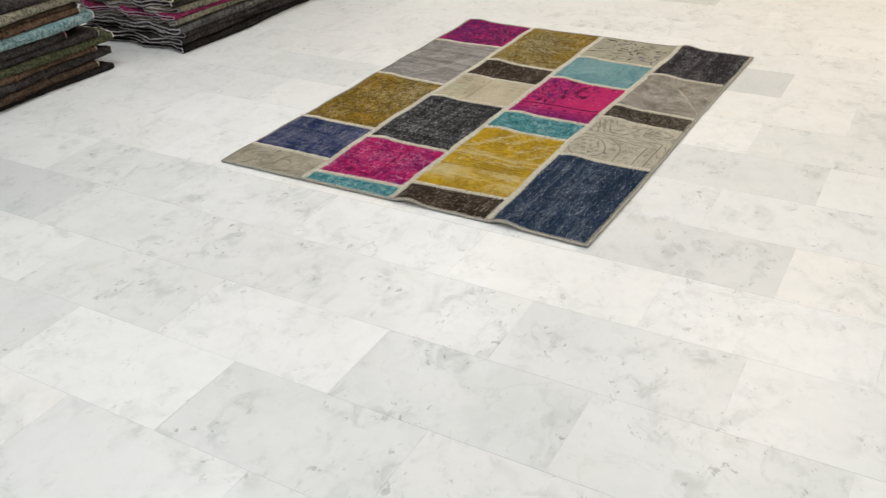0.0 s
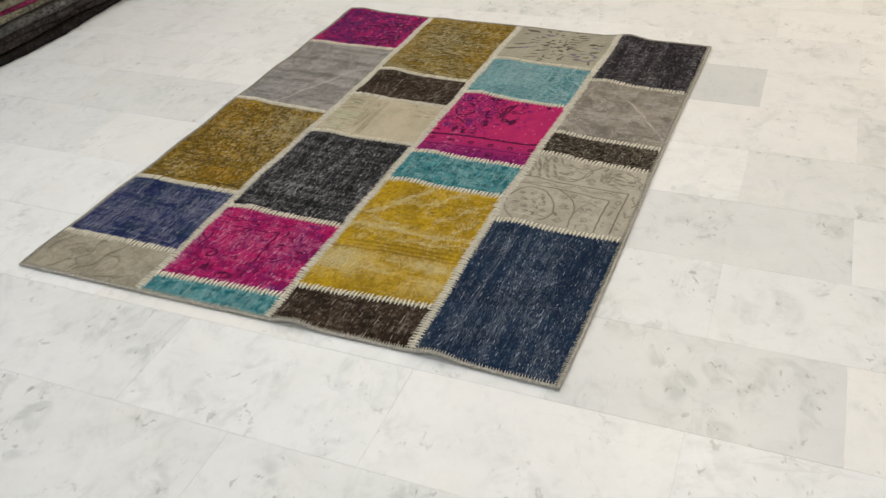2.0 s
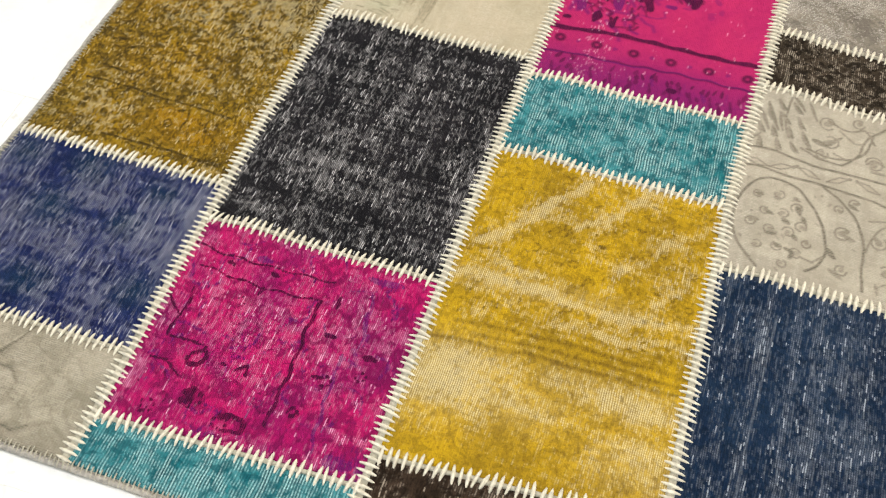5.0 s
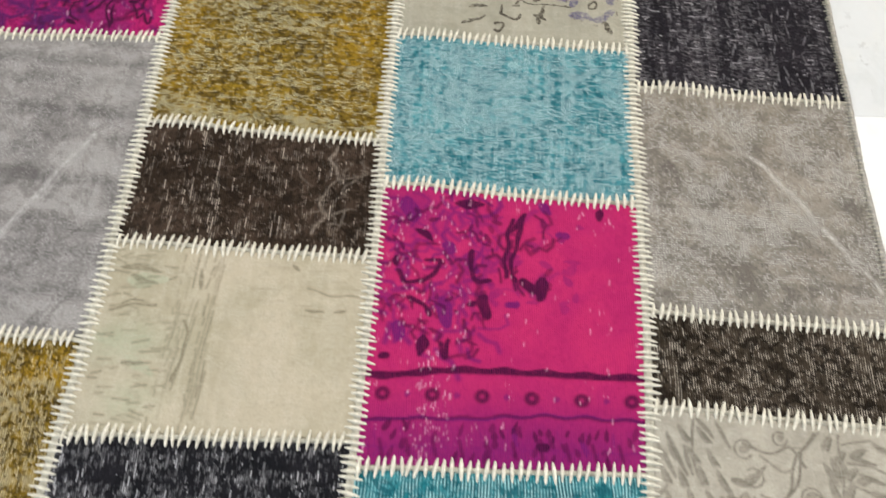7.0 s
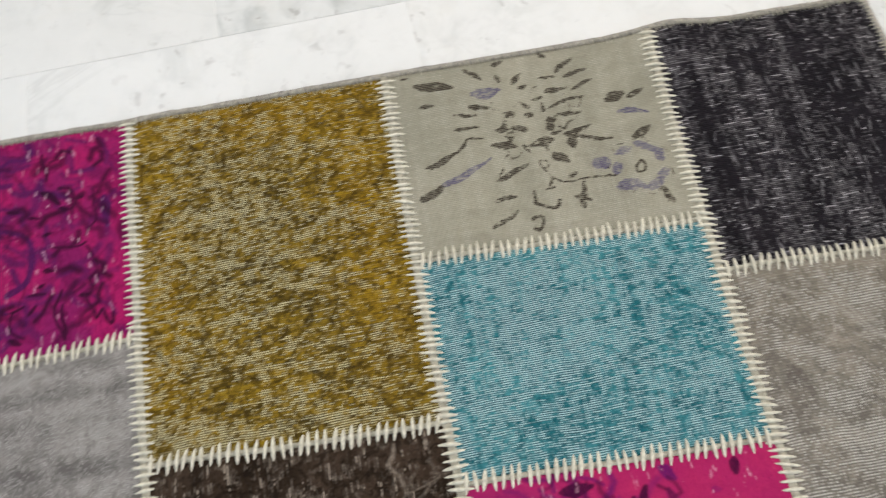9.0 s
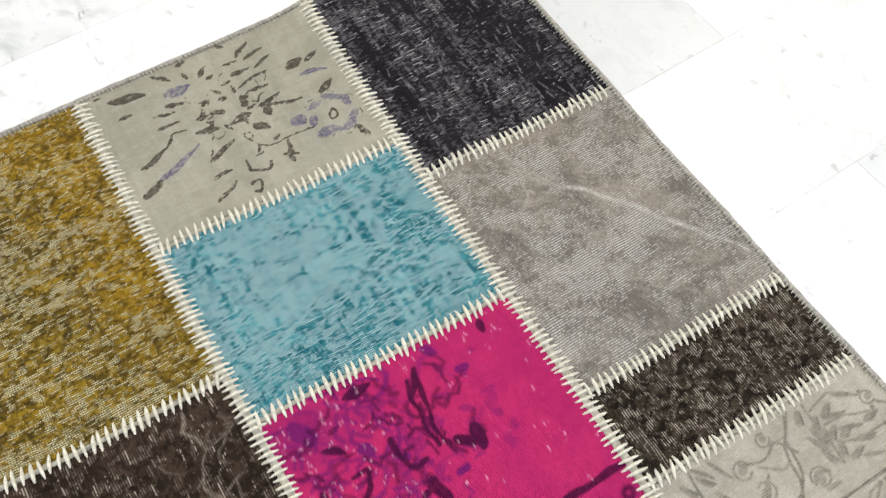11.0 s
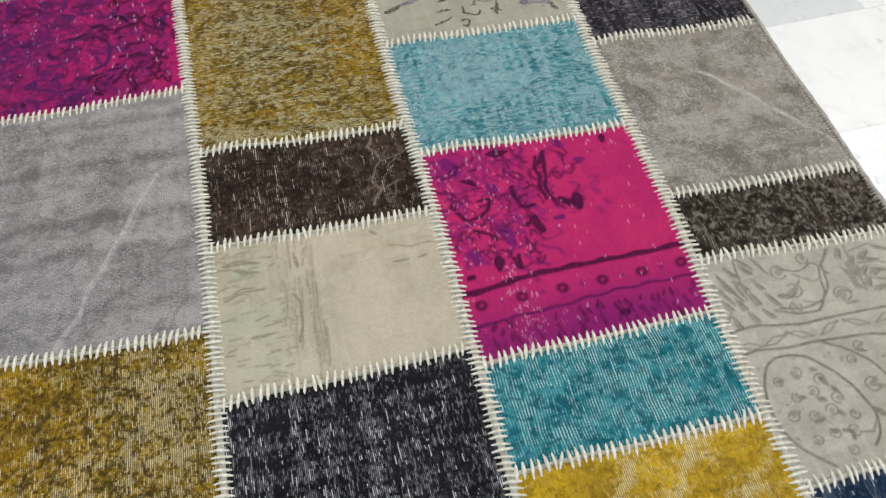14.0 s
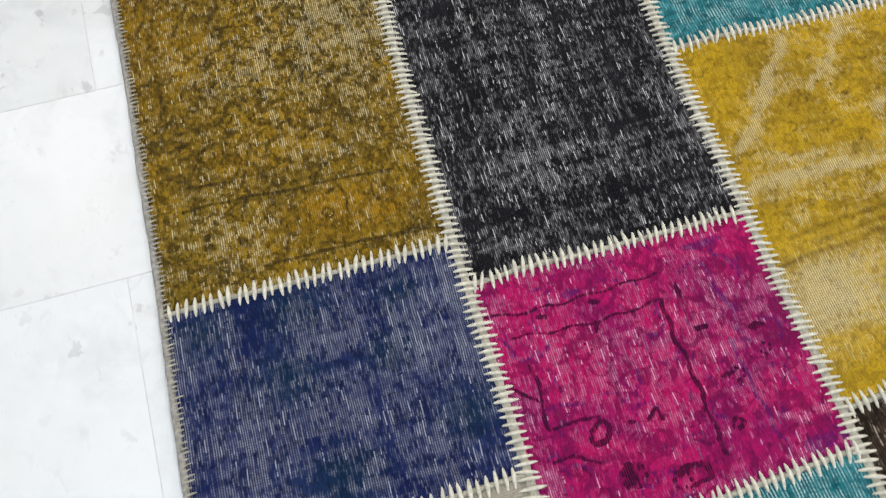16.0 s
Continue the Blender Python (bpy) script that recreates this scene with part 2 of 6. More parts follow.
    bare = n.math("MULTIPLY", bare, weft)
    if threads:
        # single long threads laid bare
        long_cell = n.math("FLOOR", n.math("ADD", n.math("DIVIDE", run, knot * 2.2), n.math("MULTIPLY", shift, 31.0)))
        lone = n.ramp(n.math("ADD", n.cell(n.math("ADD", row_id, 0.5), long_cell)[0], n.math("MULTIPLY", rub, 0.35)), 0.97 - threads, 1.02 - threads)
        bare = n.math("MAXIMUM", bare, n.math("MULTIPLY", n.math("MULTIPLY", lone, ridge), 0.8))
    worn = n.math("MULTIPLY", worn, n.ramp(n.noise(p, 130.0, 3, 0.7), 0.30, 0.62, 0.35, 1.0))
    bare = n.math("MAXIMUM", bare, n.math("MULTIPLY", worn, n.math("ADD", n.math("MULTIPLY", n.math("ADD", ridge, chance), 0.35 * rubbed), 0.4 * rubbed)))
    c = n.mix(bare, c, pale)
    gap = n.math("MULTIPLY", n.math("SUBTRACT", 1.0, n.math("MULTIPLY", ridge, weft)), n.math("ADD", n.math("MULTIPLY", field, 0.7 * rib), 0.3 * rib))
    c = n.mix(gap, c, tuple(v * 0.6 for v in dark))
    grain = n.noise(p, 420.0, 2, 0.6)
    c = n.mix(n.ramp(grain, 0.34, 0.50, grainy, 0.0), c, tuple(v * 0.7 for v in dark))
    height = n.math("ADD", n.math("ADD", n.math("MULTIPLY", ridge, 0.7), n.math("MULTIPLY", chance, 0.25)), n.math("ADD", grain, n.math("MULTIPLY", bare, -0.6)))
    return n.done(c, 0.95, n.bump(height, 0.6, 0.0014), 0.05, 0.02)


MARBLE, MARBLE_FIELD, GROUT = marble_material(), marble_material("honed_marble_field", True), grout_material()
WALL_PAINT = paint_material("white_wall_paint", (0.78, 0.77, 0.74))
CEILING_PAINT = paint_material("white_ceiling_paint", (0.82, 0.82, 0.80))
STITCH = cotton_material("cream_cotton_yarn", (0.74, 0.705, 0.59), (0.52, 0.49, 0.40))
TAPE = cotton_material("cream_seam_tape", (0.46, 0.435, 0.35), (0.29, 0.275, 0.22))
BINDING = cotton_material("grey_beige_binding", (0.39, 0.365, 0.325), (0.22, 0.208, 0.19))
BACKING = cotton_material("unbleached_backing_cloth", (0.62, 0.58, 0.48), (0.46, 0.43, 0.36))

# ---------------------------------------------------------------- room shell
X0, X1, Y0, Y1 = -3.4, 5.6, -4.6, 5.4


def box_mesh(name, x0, x1, y0, y1, z0, z1, material):
    v = [(x, y, z) for z in (z0, z1) for y in (y0, y1) for x in (x0, x1)]
    f = [(0, 2, 3, 1), (4, 5, 7, 6), (0, 1, 5, 4), (2, 6, 7, 3), (0, 4, 6, 2), (1, 3, 7, 5)]
    return mesh_from(name, v, f, material)


def shell(name, label, category, *box_and_material):
    return tagged(new(name, box_mesh(name, *box_and_material)), label, category, kind="structure")


shell("wall_north", "plain white painted shop wall", "wall", X0 - 0.6, X1 + 0.6, Y1, Y1 + 0.6, -0.1, CEILING, WALL_PAINT)
shell("wall_south", "plain white painted shop wall", "wall", X0 - 0.6, X1 + 0.6, Y0 - 0.6, Y0, -0.1, CEILING, WALL_PAINT)
shell("wall_west", "plain white painted shop wall", "wall", X0 - 0.6, X0, Y0, Y1, -0.1, CEILING, WALL_PAINT)
shell("wall_east", "plain white painted shop wall", "wall", X1, X1 + 0.6, Y0, Y1, -0.1, CEILING, WALL_PAINT)
shell("ceiling", "plain white painted ceiling", "ceiling", X0 - 0.6, X1 + 0.6, Y0 - 0.6, Y1 + 0.6, CEILING, CEILING + 0.15, CEILING_PAINT)


def diffuser_material():
    n = Nodes("lit_diffuser")
    n.bsdf.inputs["Emission Color"].default_value = (1, 0.98, 0.95, 1)
    n.bsdf.inputs["Emission Strength"].default_value = 2.0
    return n.done((0.9, 0.9, 0.9), 0.5)


DIFFUSER, LAMP_FRAME = diffuser_material(), paint_material("white_lamp_frame", (0.8, 0.8, 0.8))


def ceiling_light():
    thing = tagged(new("ceiling_light"), "white rectangular panel light fixed under the ceiling", "ceiling light", "ceiling lights")
    bm = bmesh.new()
    for sx, sy, lx, ly in ((-0.58, 0, 0.02, 0.30), (0.58, 0, 0.02, 0.30), (0, -0.29, 0.56, 0.01), (0, 0.29, 0.56, 0.01)):
        bmesh.ops.create_cube(bm, size=1, matrix=Matrix.LocRotScale((sx, sy, -0.03), None, (2 * lx, 2 * ly, 0.06)))
    part("frame", bm, LAMP_FRAME, thing)
    part("diffuser", box_mesh("diffuser", -0.56, 0.56, -0.28, 0.28, -0.05, -0.04, DIFFUSER), None, thing)
    return thing


first_light = ceiling_light()
first_light.matrix_world = pose(LAMPS[0][0], LAMPS[0][1], CEILING)
for lx, ly, *_ in LAMPS[1:]:
    copy_thing(first_light, pose(lx, ly, CEILING))

# ---------------------------------------------------------------- patchwork rug
RUG_W, RUG_H, RUG_T = 1.5, 1.911, 0.008
rng = np.random.default_rng(5)


def column_x(k, y):
    """The x of the k-th long seam (0 and 4: the rug's edges) at y along the rug."""
    y = np.asarray(y, float)
    if k == 0:
        return 0.004 * np.sin(y * 3.0) - 0.004
    if k == 1:
        return 0.378 + 0.004 * np.cos(y * 5.0)
    if k == 2:
        return 0.758 + 0.008 * np.exp(-((y) / 0.15) ** 2) + 0.002 * np.sin(y * 7.0)
    if k == 3:
        return np.interp(y, [0, 0.3, 0.7, 1.1, 1.5, 1.92], [1.148, 1.139, 1.132, 1.145, 1.150, 1.163])
    return RUG_W + 0.003 * np.sin(y * 4.0)


# slack wool beside the long seams, where a cross seam meets them: x, y, half widths, height
SLACK = [(0.075, 1.025, 0.050, 0.055, 0.005), (0.065, 0.465, 0.050, 0.060, 0.005), (0.065, 1.552, 0.050, 0.050, 0.004),
         (0.450, 0.888, 0.055, 0.060, 0.008), (0.455, 0.410, 0.055, 0.055, 0.007), (0.450, 1.390, 0.055, 0.055, 0.008), (0.450, 1.172, 0.060, 0.050, 0.005),
         (0.835, 0.690, 0.055, 0.060, 0.007), (0.835, 0.863, 0.055, 0.050, 0.007), (0.845, 1.292, 0.060, 0.060, 0.006), (0.830, 1.598, 0.055, 0.055, 0.006),
         (1.205, 0.580, 0.055, 0.070, 0.009), (1.215, 0.960, 0.060, 0.060, 0.007), (1.225, 1.505, 0.055, 0.060, 0.008)]


def rug_z(x, y):
    """Height of the pile: nearly flat, with slack waves at the ends of the seams and small ripples."""
    z = RUG_T + 0.0015 * np.sin(9.0 * x + 1.3) * np.sin(7.0 * y + 0.4) + 0.0018
    z = z + 0.0020 * np.sin(21.0 * y + 5.0 * x) * np.exp(-((np.mod(x + 0.19, 0.38) - 0.19) / 0.06) ** 2)
    for cx, cy, sx, sy, h in ((0.84, -0.01, 0.045, 0.10, 0.014), (1.21, -0.01, 0.05, 0.12, 0.014), (1.20, 1.93, 0.05, 0.10, 0.014),
                              (0.06, 1.93, 0.05, 0.09, 0.008), (0.42, 1.93, 0.05, 0.07, 0.004), (1.17, 1.10, 0.06, 0.13, 0.010),
                              (0.42, 1.02, 0.10, 0.05, 0.004), (0.82, 1.30, 0.05, 0.08, 0.005), *SLACK):
        z = z + h * np.exp(-((x - cx) / sx) ** 2 - ((y - cy) / sy) ** 2)
    return z


def near_y(x):
    """The near end of the rug, cut slightly askew."""
    return np.interp(x, [0, 0.38, 0.76, 1.14, 1.5], [-0.021, -0.010, 0.003, 0.016, 0.014])


# --- drawing of dyed patterns on a patch, in metres from its near left corner
class Sheet:
    def __init__(self, x, y, w, h, seed):
        self.x, self.y, self.w, self.h = x, y, w, h
        self.rng = np.random.default_rng(seed)
        self.motif, self.tint, self.wear, self.thin = (np.zeros_like(x) for _ in range(4))

    def lay(self, layer, mask, strength):
        current = {"motif": self.motif, "tint": self.tint, "wear": self.wear, "thin": self.thin}[layer]
        np.maximum(current, np.clip(mask, 0, 1) * strength, out=current)

    def line(self, layer, pts, width, strength=1.0, wobble=0.0):
        pts = [(u * self.w, v * self.h) for u, v in pts]
        x, y = self.x, self.y
        if wobble:
            x = x + wobble * np.sin(y * 61.0 + 1.0) * np.sin(x * 43.0)
            y = y + wobble * np.sin(x * 57.0 + 2.0) * np.sin(y * 39.0 + 1.0)
        for (ax, ay), (bx, by) in zip(pts, pts[1:]):
            dx, dy = bx - ax, by - ay
            k = np.clip(((x - ax) * dx + (y - ay) * dy) / (dx * dx + dy * dy + 1e-12), 0, 1)
            d = np.hypot(x - ax - k * dx, y - ay - k * dy)
            self.lay(layer, 1.3 - d / width, strength)

    def curve(self, layer, centre, radius, start, end, width, strength=1.0, squash=1.0, steps=20, grow=0.0):
        a = np.radians(np.linspace(start, end, steps))
        r = radius * (1 + grow * np.linspace(0, 1, steps))
        self.line(layer, [(centre[0] + r[i] * math.cos(a[i]) / self.w, centre[1] + r[i] * squash * math.sin(a[i]) / self.h) for i in range(steps)],
                  width, strength)

    def leaf(self, layer, u, v, length, width, turn, strength=1.0):
        c, s = math.cos(math.radians(turn)), math.sin(math.radians(turn))
        dx, dy = self.x - u * self.w, self.y - v * self.h
        a, b = dx * c + dy * s, -dx * s + dy * c
        slim = width * (1 - 0.35 * a / length)
        self.lay(layer, 2.2 * (1 - (a / length) ** 2 - (b / slim) ** 2), strength)

    def dot(self, layer, u, v, r, strength=1.0):
        self.leaf(layer, u, v, r, r, 0, strength)

    def scatter(self, layer, count, box, length, width, strength=1.0, turns=(0, 360)):
        for _ in range(count):
            u, v = self.rng.uniform(box[0], box[2]), self.rng.uniform(box[1], box[3])
            k = self.rng.uniform(0.5, 1.2)
            self.leaf(layer, u, v, length * k, width * self.rng.uniform(0.7, 1.3), self.rng.uniform(*turns), strength * self.rng.uniform(0.6, 1.0))

    def scribble(self, layer, count, box, size, width, strength=1.0):
        """Short angular strokes, as drawn outlines of leaves and flowers that the dye has swallowed."""
        for _ in range(count):
            u, v = self.rng.uniform(box[0], box[2]), self.rng.uniform(box[1], box[3])
            a, pts = self.rng.uniform(0, 6.28), [(u, v)]
            for _ in range(self.rng.integers(2, 5)):
                a += self.rng.uniform(-1.5, 1.5)
                u, v = u + size * math.cos(a) / self.w, v + size * math.sin(a) / self.h
                pts.append((u, v))
            self.line(layer, pts, width * self.rng.uniform(0.7, 1.4), strength * self.rng.uniform(0.6, 1.0))

    def stroke(self, layer, half, pts, strength=1.0, sway=0.0022):
        """A brush stroke through points given as shares of the patch; half its width in millimetres."""
        half = max(half, 1.5) * 0.00105
        x = self.x + sway * np.sin(self.y * 131.0 + 1.0) * np.sin(self.x * 93.0)
        y = self.y + sway * np.sin(self.x * 117.0 + 2.0) * np.sin(self.y * 89.0 + 1.0)
        p = np.array(pts) * (self.w, self.h)
        if len(p) > 2:
            q = np.concatenate([[2 * p[0] - p[1]], p, [2 * p[-1] - p[-2]]])
            f = np.linspace(0, 1, 5)[:-1, None]
            p = np.concatenate([0.5 * (2 * q[i] + (q[i + 1] - q[i - 1]) * f + (2 * q[i - 1] - 5 * q[i] + 4 * q[i + 1] - q[i + 2]) * f ** 2
                                       + (3 * q[i] - q[i - 1] - 3 * q[i + 1] + q[i + 2]) * f ** 3) for i in range(1, len(q) - 2)] + [p[-1:]])
        leaf = len(pts) == 2 and np.hypot(*(p[1] - p[0])) > 3.0 * half
        for (ax, ay), (bx, by) in zip(p, p[1:]):
            dx, dy = bx - ax, by - ay
            k = np.clip(((x - ax) * dx + (y - ay) * dy) / (dx * dx + dy * dy + 1e-12), 0, 1)
            wide = half * (0.35 + 1.05 * np.sin(math.pi * (0.08 + 0.84 * k ** 0.8))) if leaf else half
            self.lay(layer, 0.5 + (wide - np.hypot(x - ax - k * dx, y - ay - k * dy)) / 0.0018, strength)

    def cloud(self, layer, centre, spread, strength):
        self.lay(layer, np.exp(-((self.x / self.w - centre[0]) / spread[0]) ** 2 - ((self.y / self.h - centre[1]) / spread[1]) ** 2), strength)


# patterns drawn on single patches


def veins(s):
    for pts, k in (([(0.14, 1.0), (0.11, 0.75), (0.05, 0.45)], 0.8), ([(0.42, 1.0), (0.38, 0.82), (0.41, 0.62), (0.36, 0.40), (0.40, 0.22), (0.36, 0.08)], 0.9),
                   ([(0.62, 0.97), (0.58, 0.80), (0.56, 0.58), (0.51, 0.40), (0.47, 0.22), (0.42, 0.06)], 0.95), ([(0.22, 0.50), (0.25, 0.62), (0.31, 0.60), (0.38, 0.62)], 0.8),
                   ([(0.17, 0.62), (0.22, 0.72), (0.30, 0.70)], 0.6), ([(0.55, 0.54), (0.62, 0.57), (0.69, 0.54)], 0.8), ([(0.52, 0.06), (0.62, 0.08), (0.76, 0.06), (0.82, 0.20)], 0.9),
                   ([(0.20, 0.04), (0.25, 0.22), (0.31, 0.32), (0.35, 0.33)], 0.85), ([(0.0, 0.72), (0.06, 0.80), (0.02, 0.92)], 0.5), ([(0.84, 0.85), (0.92, 0.70)], 0.3)):
        s.line("motif", pts, 0.0030, 0.75 * k, 0.010)
        s.line("motif", [(u + 0.012, v + 0.02) for u, v in pts], 0.0060, 0.22 * k, 0.010)
    s.scribble("motif", 14, (0.28, 0.1, 0.5, 0.9), 0.007, 0.0020, 0.4)
    s.scribble("motif", 10, (0.6, 0.1, 0.98, 0.5), 0.008, 0.0024, 0.35)
    s.cloud("thin", (0.75, 0.6), (0.3, 0.4), 0.4)


def blue_worn(s):
    for u, v, su, sv, k in ((0.52, 0.80, 0.10, 0.14, 0.5), (0.88, 0.60, 0.14, 0.4, 0.55), (0.2, 0.50, 0.12, 0.2, 0.35), (0.55, 0.42, 0.3, 0.08, 0.45), (0.8, 0.2, 0.2, 0.1, 0.4), (0.15, 0.15, 0.2, 0.1, 0.35)):
        s.cloud("thin", (u, v), (su, sv), k * 0.8)
    for u, v, r in ((0.12, 0.88, 0.10), (0.42, 0.90, 0.12), (0.36, 0.62, 0.12), (0.70, 0.62, 0.08), (0.46, 0.18, 0.12), (0.9, 0.28, 0.10), (0.78, 0.85, 0.08)):
        s.cloud("tint", (u, v), (r, r), 0.85)
    s.scribble("motif", 40, (0, 0, 1, 1), 0.012, 0.004, 0.5)


def gold_border(s):
    s.stroke("motif", 1.8, [(0.11, 0.24), (0.31, 0.24), (0.51, 0.23), (0.67, 0.23), (0.88, 0.22)], 0.95)
    s.stroke("motif", 1.8, [(0.36, 0.05), (0.54, 0.05), (0.71, 0.05), (0.95, 0.04)], 0.95)
    s.stroke("motif", 1.4, [(0.56, 0.07), (0.73, 0.05), (0.94, 0.05)], 0.95)
    s.stroke("motif", 1.5, [(0.67, 0.22), (0.68, 0.18), (0.69, 0.13)], 0.95)
    s.stroke("motif", 1.5, [(0.79, 0.20), (0.79, 0.16), (0.82, 0.11)], 0.95)
    s.stroke("motif", 1.9, [(0.62, 0.20), (0.65, 0.21)], 0.95)
    s.stroke("motif", 1.8, [(0.59, 0.15), (0.61, 0.16), (0.63, 0.14), (0.61, 0.13), (0.59, 0.15)], 0.95)
    s.stroke("motif", 1.8, [(0.40, 0.17), (0.42, 0.17), (0.44, 0.15)], 0.95)
    s.stroke("motif", 1.9, [(0.41, 0.23), (0.44, 0.19)], 0.95)
    s.stroke("motif", 4.4, [(0.29, 0.14), (0.32, 0.11)], 0.95)
    s.stroke("motif", 2.9, [(0.17, 0.14), (0.20, 0.12)], 0.95)
    s.stroke("motif", 1.9, [(0.14, 0.30), (0.32, 0.29)], 0.95)
    s.stroke("tint", 11.1, [(0.54, 0.18), (0.74, 0.17)], 0.95)
    s.stroke("tint", 11.0, [(0.71, 0.11), (0.84, 0.12)], 0.95)
    s.scribble("motif", 40, (0.03, 0.04, 0.98, 0.22), 0.010, 0.0026, 0.6)
    s.scribble("motif", 230, (0.02, 0.25, 0.98, 0.98), 0.009, 0.0030, 0.85)
    s.cloud("thin", (0.82, 0.74), (0.32, 0.30), 0.55)
    s.cloud("thin", (0.45, 0.62), (0.25, 0.12), 0.35)
    s.cloud("thin", (0.25, 0.10), (0.18, 0.06), 0.35)
    s.cloud("tint", (0.7, 0.14), (0.28, 0.07), 0.8)
    s.cloud("tint", (0.1, 0.78), (0.2, 0.25), 0.6)
    s.cloud("tint", (0.4, 0.35), (0.5, 0.12), 0.25)


def crease_a(s):
    s.line("wear", [(0.38, 0.0), (0.46, 0.10), (0.61, 0.33), (0.72, 0.49), (0.83, 0.63)], 0.0050, 0.75, 0.004)
    s.line("wear", [(0.40, 0.0), (0.63, 0.33), (0.84, 0.62)], 0.0024, 0.5, 0.004)
    s.line("wear", [(0.84, 0.72), (0.86, 0.95)], 0.003, 0.30, 0.004)
    s.line("wear", [(0.02, 0.30), (0.10, 0.12), (0.16, 0.0)], 0.0035, 0.30, 0.004)
    for v, k in ((0.12, 0.3), (0.24, 0.2), (0.33, 0.3), (0.47, 0.35), (0.62, 0.2), (0.71, 0.35), (0.82, 0.2), (0.9, 0.3)):
        s.line("motif", [(0.0, v), (0.4, v + 0.015), (1.0, v - 0.01)], 0.013, k * 1.7, 0.006)
    for u, v, su, sv, k in ((0.85, 0.5, 0.10, 0.4, 0.5), (0.3, 0.62, 0.3, 0.08, 0.5), (0.5, 0.2, 0.3, 0.06, 0.5), (0.12, 0.45, 0.1, 0.3, 0.3)):
        s.cloud("thin", (u, v), (su, sv), k)
    s.cloud("tint", (0.1, 0.15), (0.3, 0.25), 0.5)


def magenta_a(s):
    s.stroke("motif", 2.0, [(0.54, 0.65), (0.59, 0.64)])
    s.stroke("motif", 2.0, [(0.62, 0.60), (0.67, 0.59)])
    s.stroke("motif", 4.1, [(0.67, 0.72), (0.74, 0.65)])
    s.stroke("motif", 2.5, [(0.74, 0.63), (0.77, 0.61)])
    s.stroke("motif", 2.5, [(0.81, 0.66), (0.83, 0.67)])
    s.stroke("motif", 1.5, [(0.86, 0.69), (0.88, 0.57), (0.84, 0.48)])
    s.stroke("motif", 1.5, [(0.72, 0.45), (0.80, 0.43), (0.84, 0.45)])
    s.stroke("motif", 1.5, [(0.84, 0.43), (0.88, 0.33), (0.86, 0.23)])
    s.stroke("motif", 2.5, [(0.68, 0.51), (0.71, 0.51)])
    s.stroke("motif", 3.4, [(0.69, 0.35), (0.72, 0.34)])
    s.stroke("motif", 2.4, [(0.66, 0.28), (0.68, 0.29)])
    s.stroke("motif", 1.9, [(0.63, 0.25), (0.69, 0.25)])
    s.stroke("motif", 1.9, [(0.56, 0.20), (0.61, 0.21)])
    s.stroke("motif", 1.9, [(0.57, 0.20), (0.57, 0.11), (0.61, 0.08)])
    s.stroke("motif", 1.9, [(0.63, 0.17), (0.66, 0.20)])
    s.stroke("motif", 1.9, [(0.75, 0.25), (0.72, 0.16), (0.76, 0.04)])
    s.stroke("motif", 1.9, [(0.76, 0.04), (0.75, 0.19)])
    s.stroke("motif", 2.9, [(0.81, 0.21), (0.86, 0.22)])
    s.stroke("motif", 1.9, [(0.84, 0.19), (0.87, 0.10), (0.89, 0.14), (0.92, 0.07), (0.93, 0.12)])
    s.stroke("motif", 2.8, [(0.56, 0.08), (0.60, 0.06)])
    s.stroke("motif", 2.8, [(0.21, 0.11), (0.22, 0.07)])
    s.stroke("motif", 2.4, [(0.05, 0.52), (0.09, 0.48)])
    s.stroke("motif", 2.6, [(0.67, 0.91), (0.69, 0.77)])
    s.stroke("tint", 9.1, [(0.41, 0.79), (0.44, 0.77)])
    s.stroke("tint", 5.4, [(0.20, 0.58), (0.28, 0.57)])
    s.stroke("tint", 4.9, [(0.39, 0.56), (0.52, 0.56)])
    s.stroke("tint", 4.5, [(0.54, 0.56), (0.62, 0.51), (0.64, 0.40), (0.61, 0.30), (0.55, 0.27)])
    s.stroke("tint", 7.1, [(0.36, 0.25), (0.40, 0.27)])
    s.stroke("tint", 6.0, [(0.44, 0.08), (0.53, 0.10)])
    s.stroke("tint", 8.4, [(0.23, 0.22), (0.26, 0.24)])
    s.stroke("tint", 5.8, [(0.06, 0.64), (0.09, 0.71)])
    s.stroke("tint", 5.1, [(0.11, 0.96), (0.14, 0.83)])
    s.stroke("tint", 6.1, [(0.28, 0.95), (0.31, 0.88)])
    s.stroke("tint", 5.1, [(0.91, 0.65), (0.92, 0.51)])
    s.stroke("tint", 4.7, [(0.47, 0.23), (0.55, 0.20)])
    s.scribble("tint", 120, (0.02, 0.03, 0.68, 0.97), 0.017, 0.0055, 1.0)
    s.cloud("tint", (0.35, 0.3), (0.4, 0.35), 0.15)
    s.scribble("tint", 24, (0.65, 0.05, 0.98, 0.97), 0.015, 0.0045, 0.8)
    s.scribble("motif", 36, (0.02, 0.02, 0.60, 0.98), 0.010, 0.0028, 0.6)
    s.scribble("motif", 34, (0.56, 0.02, 0.98, 0.95), 0.014, 0.0048, 1.0)
    s.scribble("motif", 16, (0.02, 0.02, 0.56, 0.95), 0.012, 0.0040, 0.8)
    s.scatter("wear", 45, (0.02, 0.02, 0.98, 0.98), 0.006, 0.0013, 0.75, (75, 105))
    s.scatter("wear", 30, (0.60, 0.02, 0.98, 0.98), 0.008, 0.0015, 0.8, (75, 105))


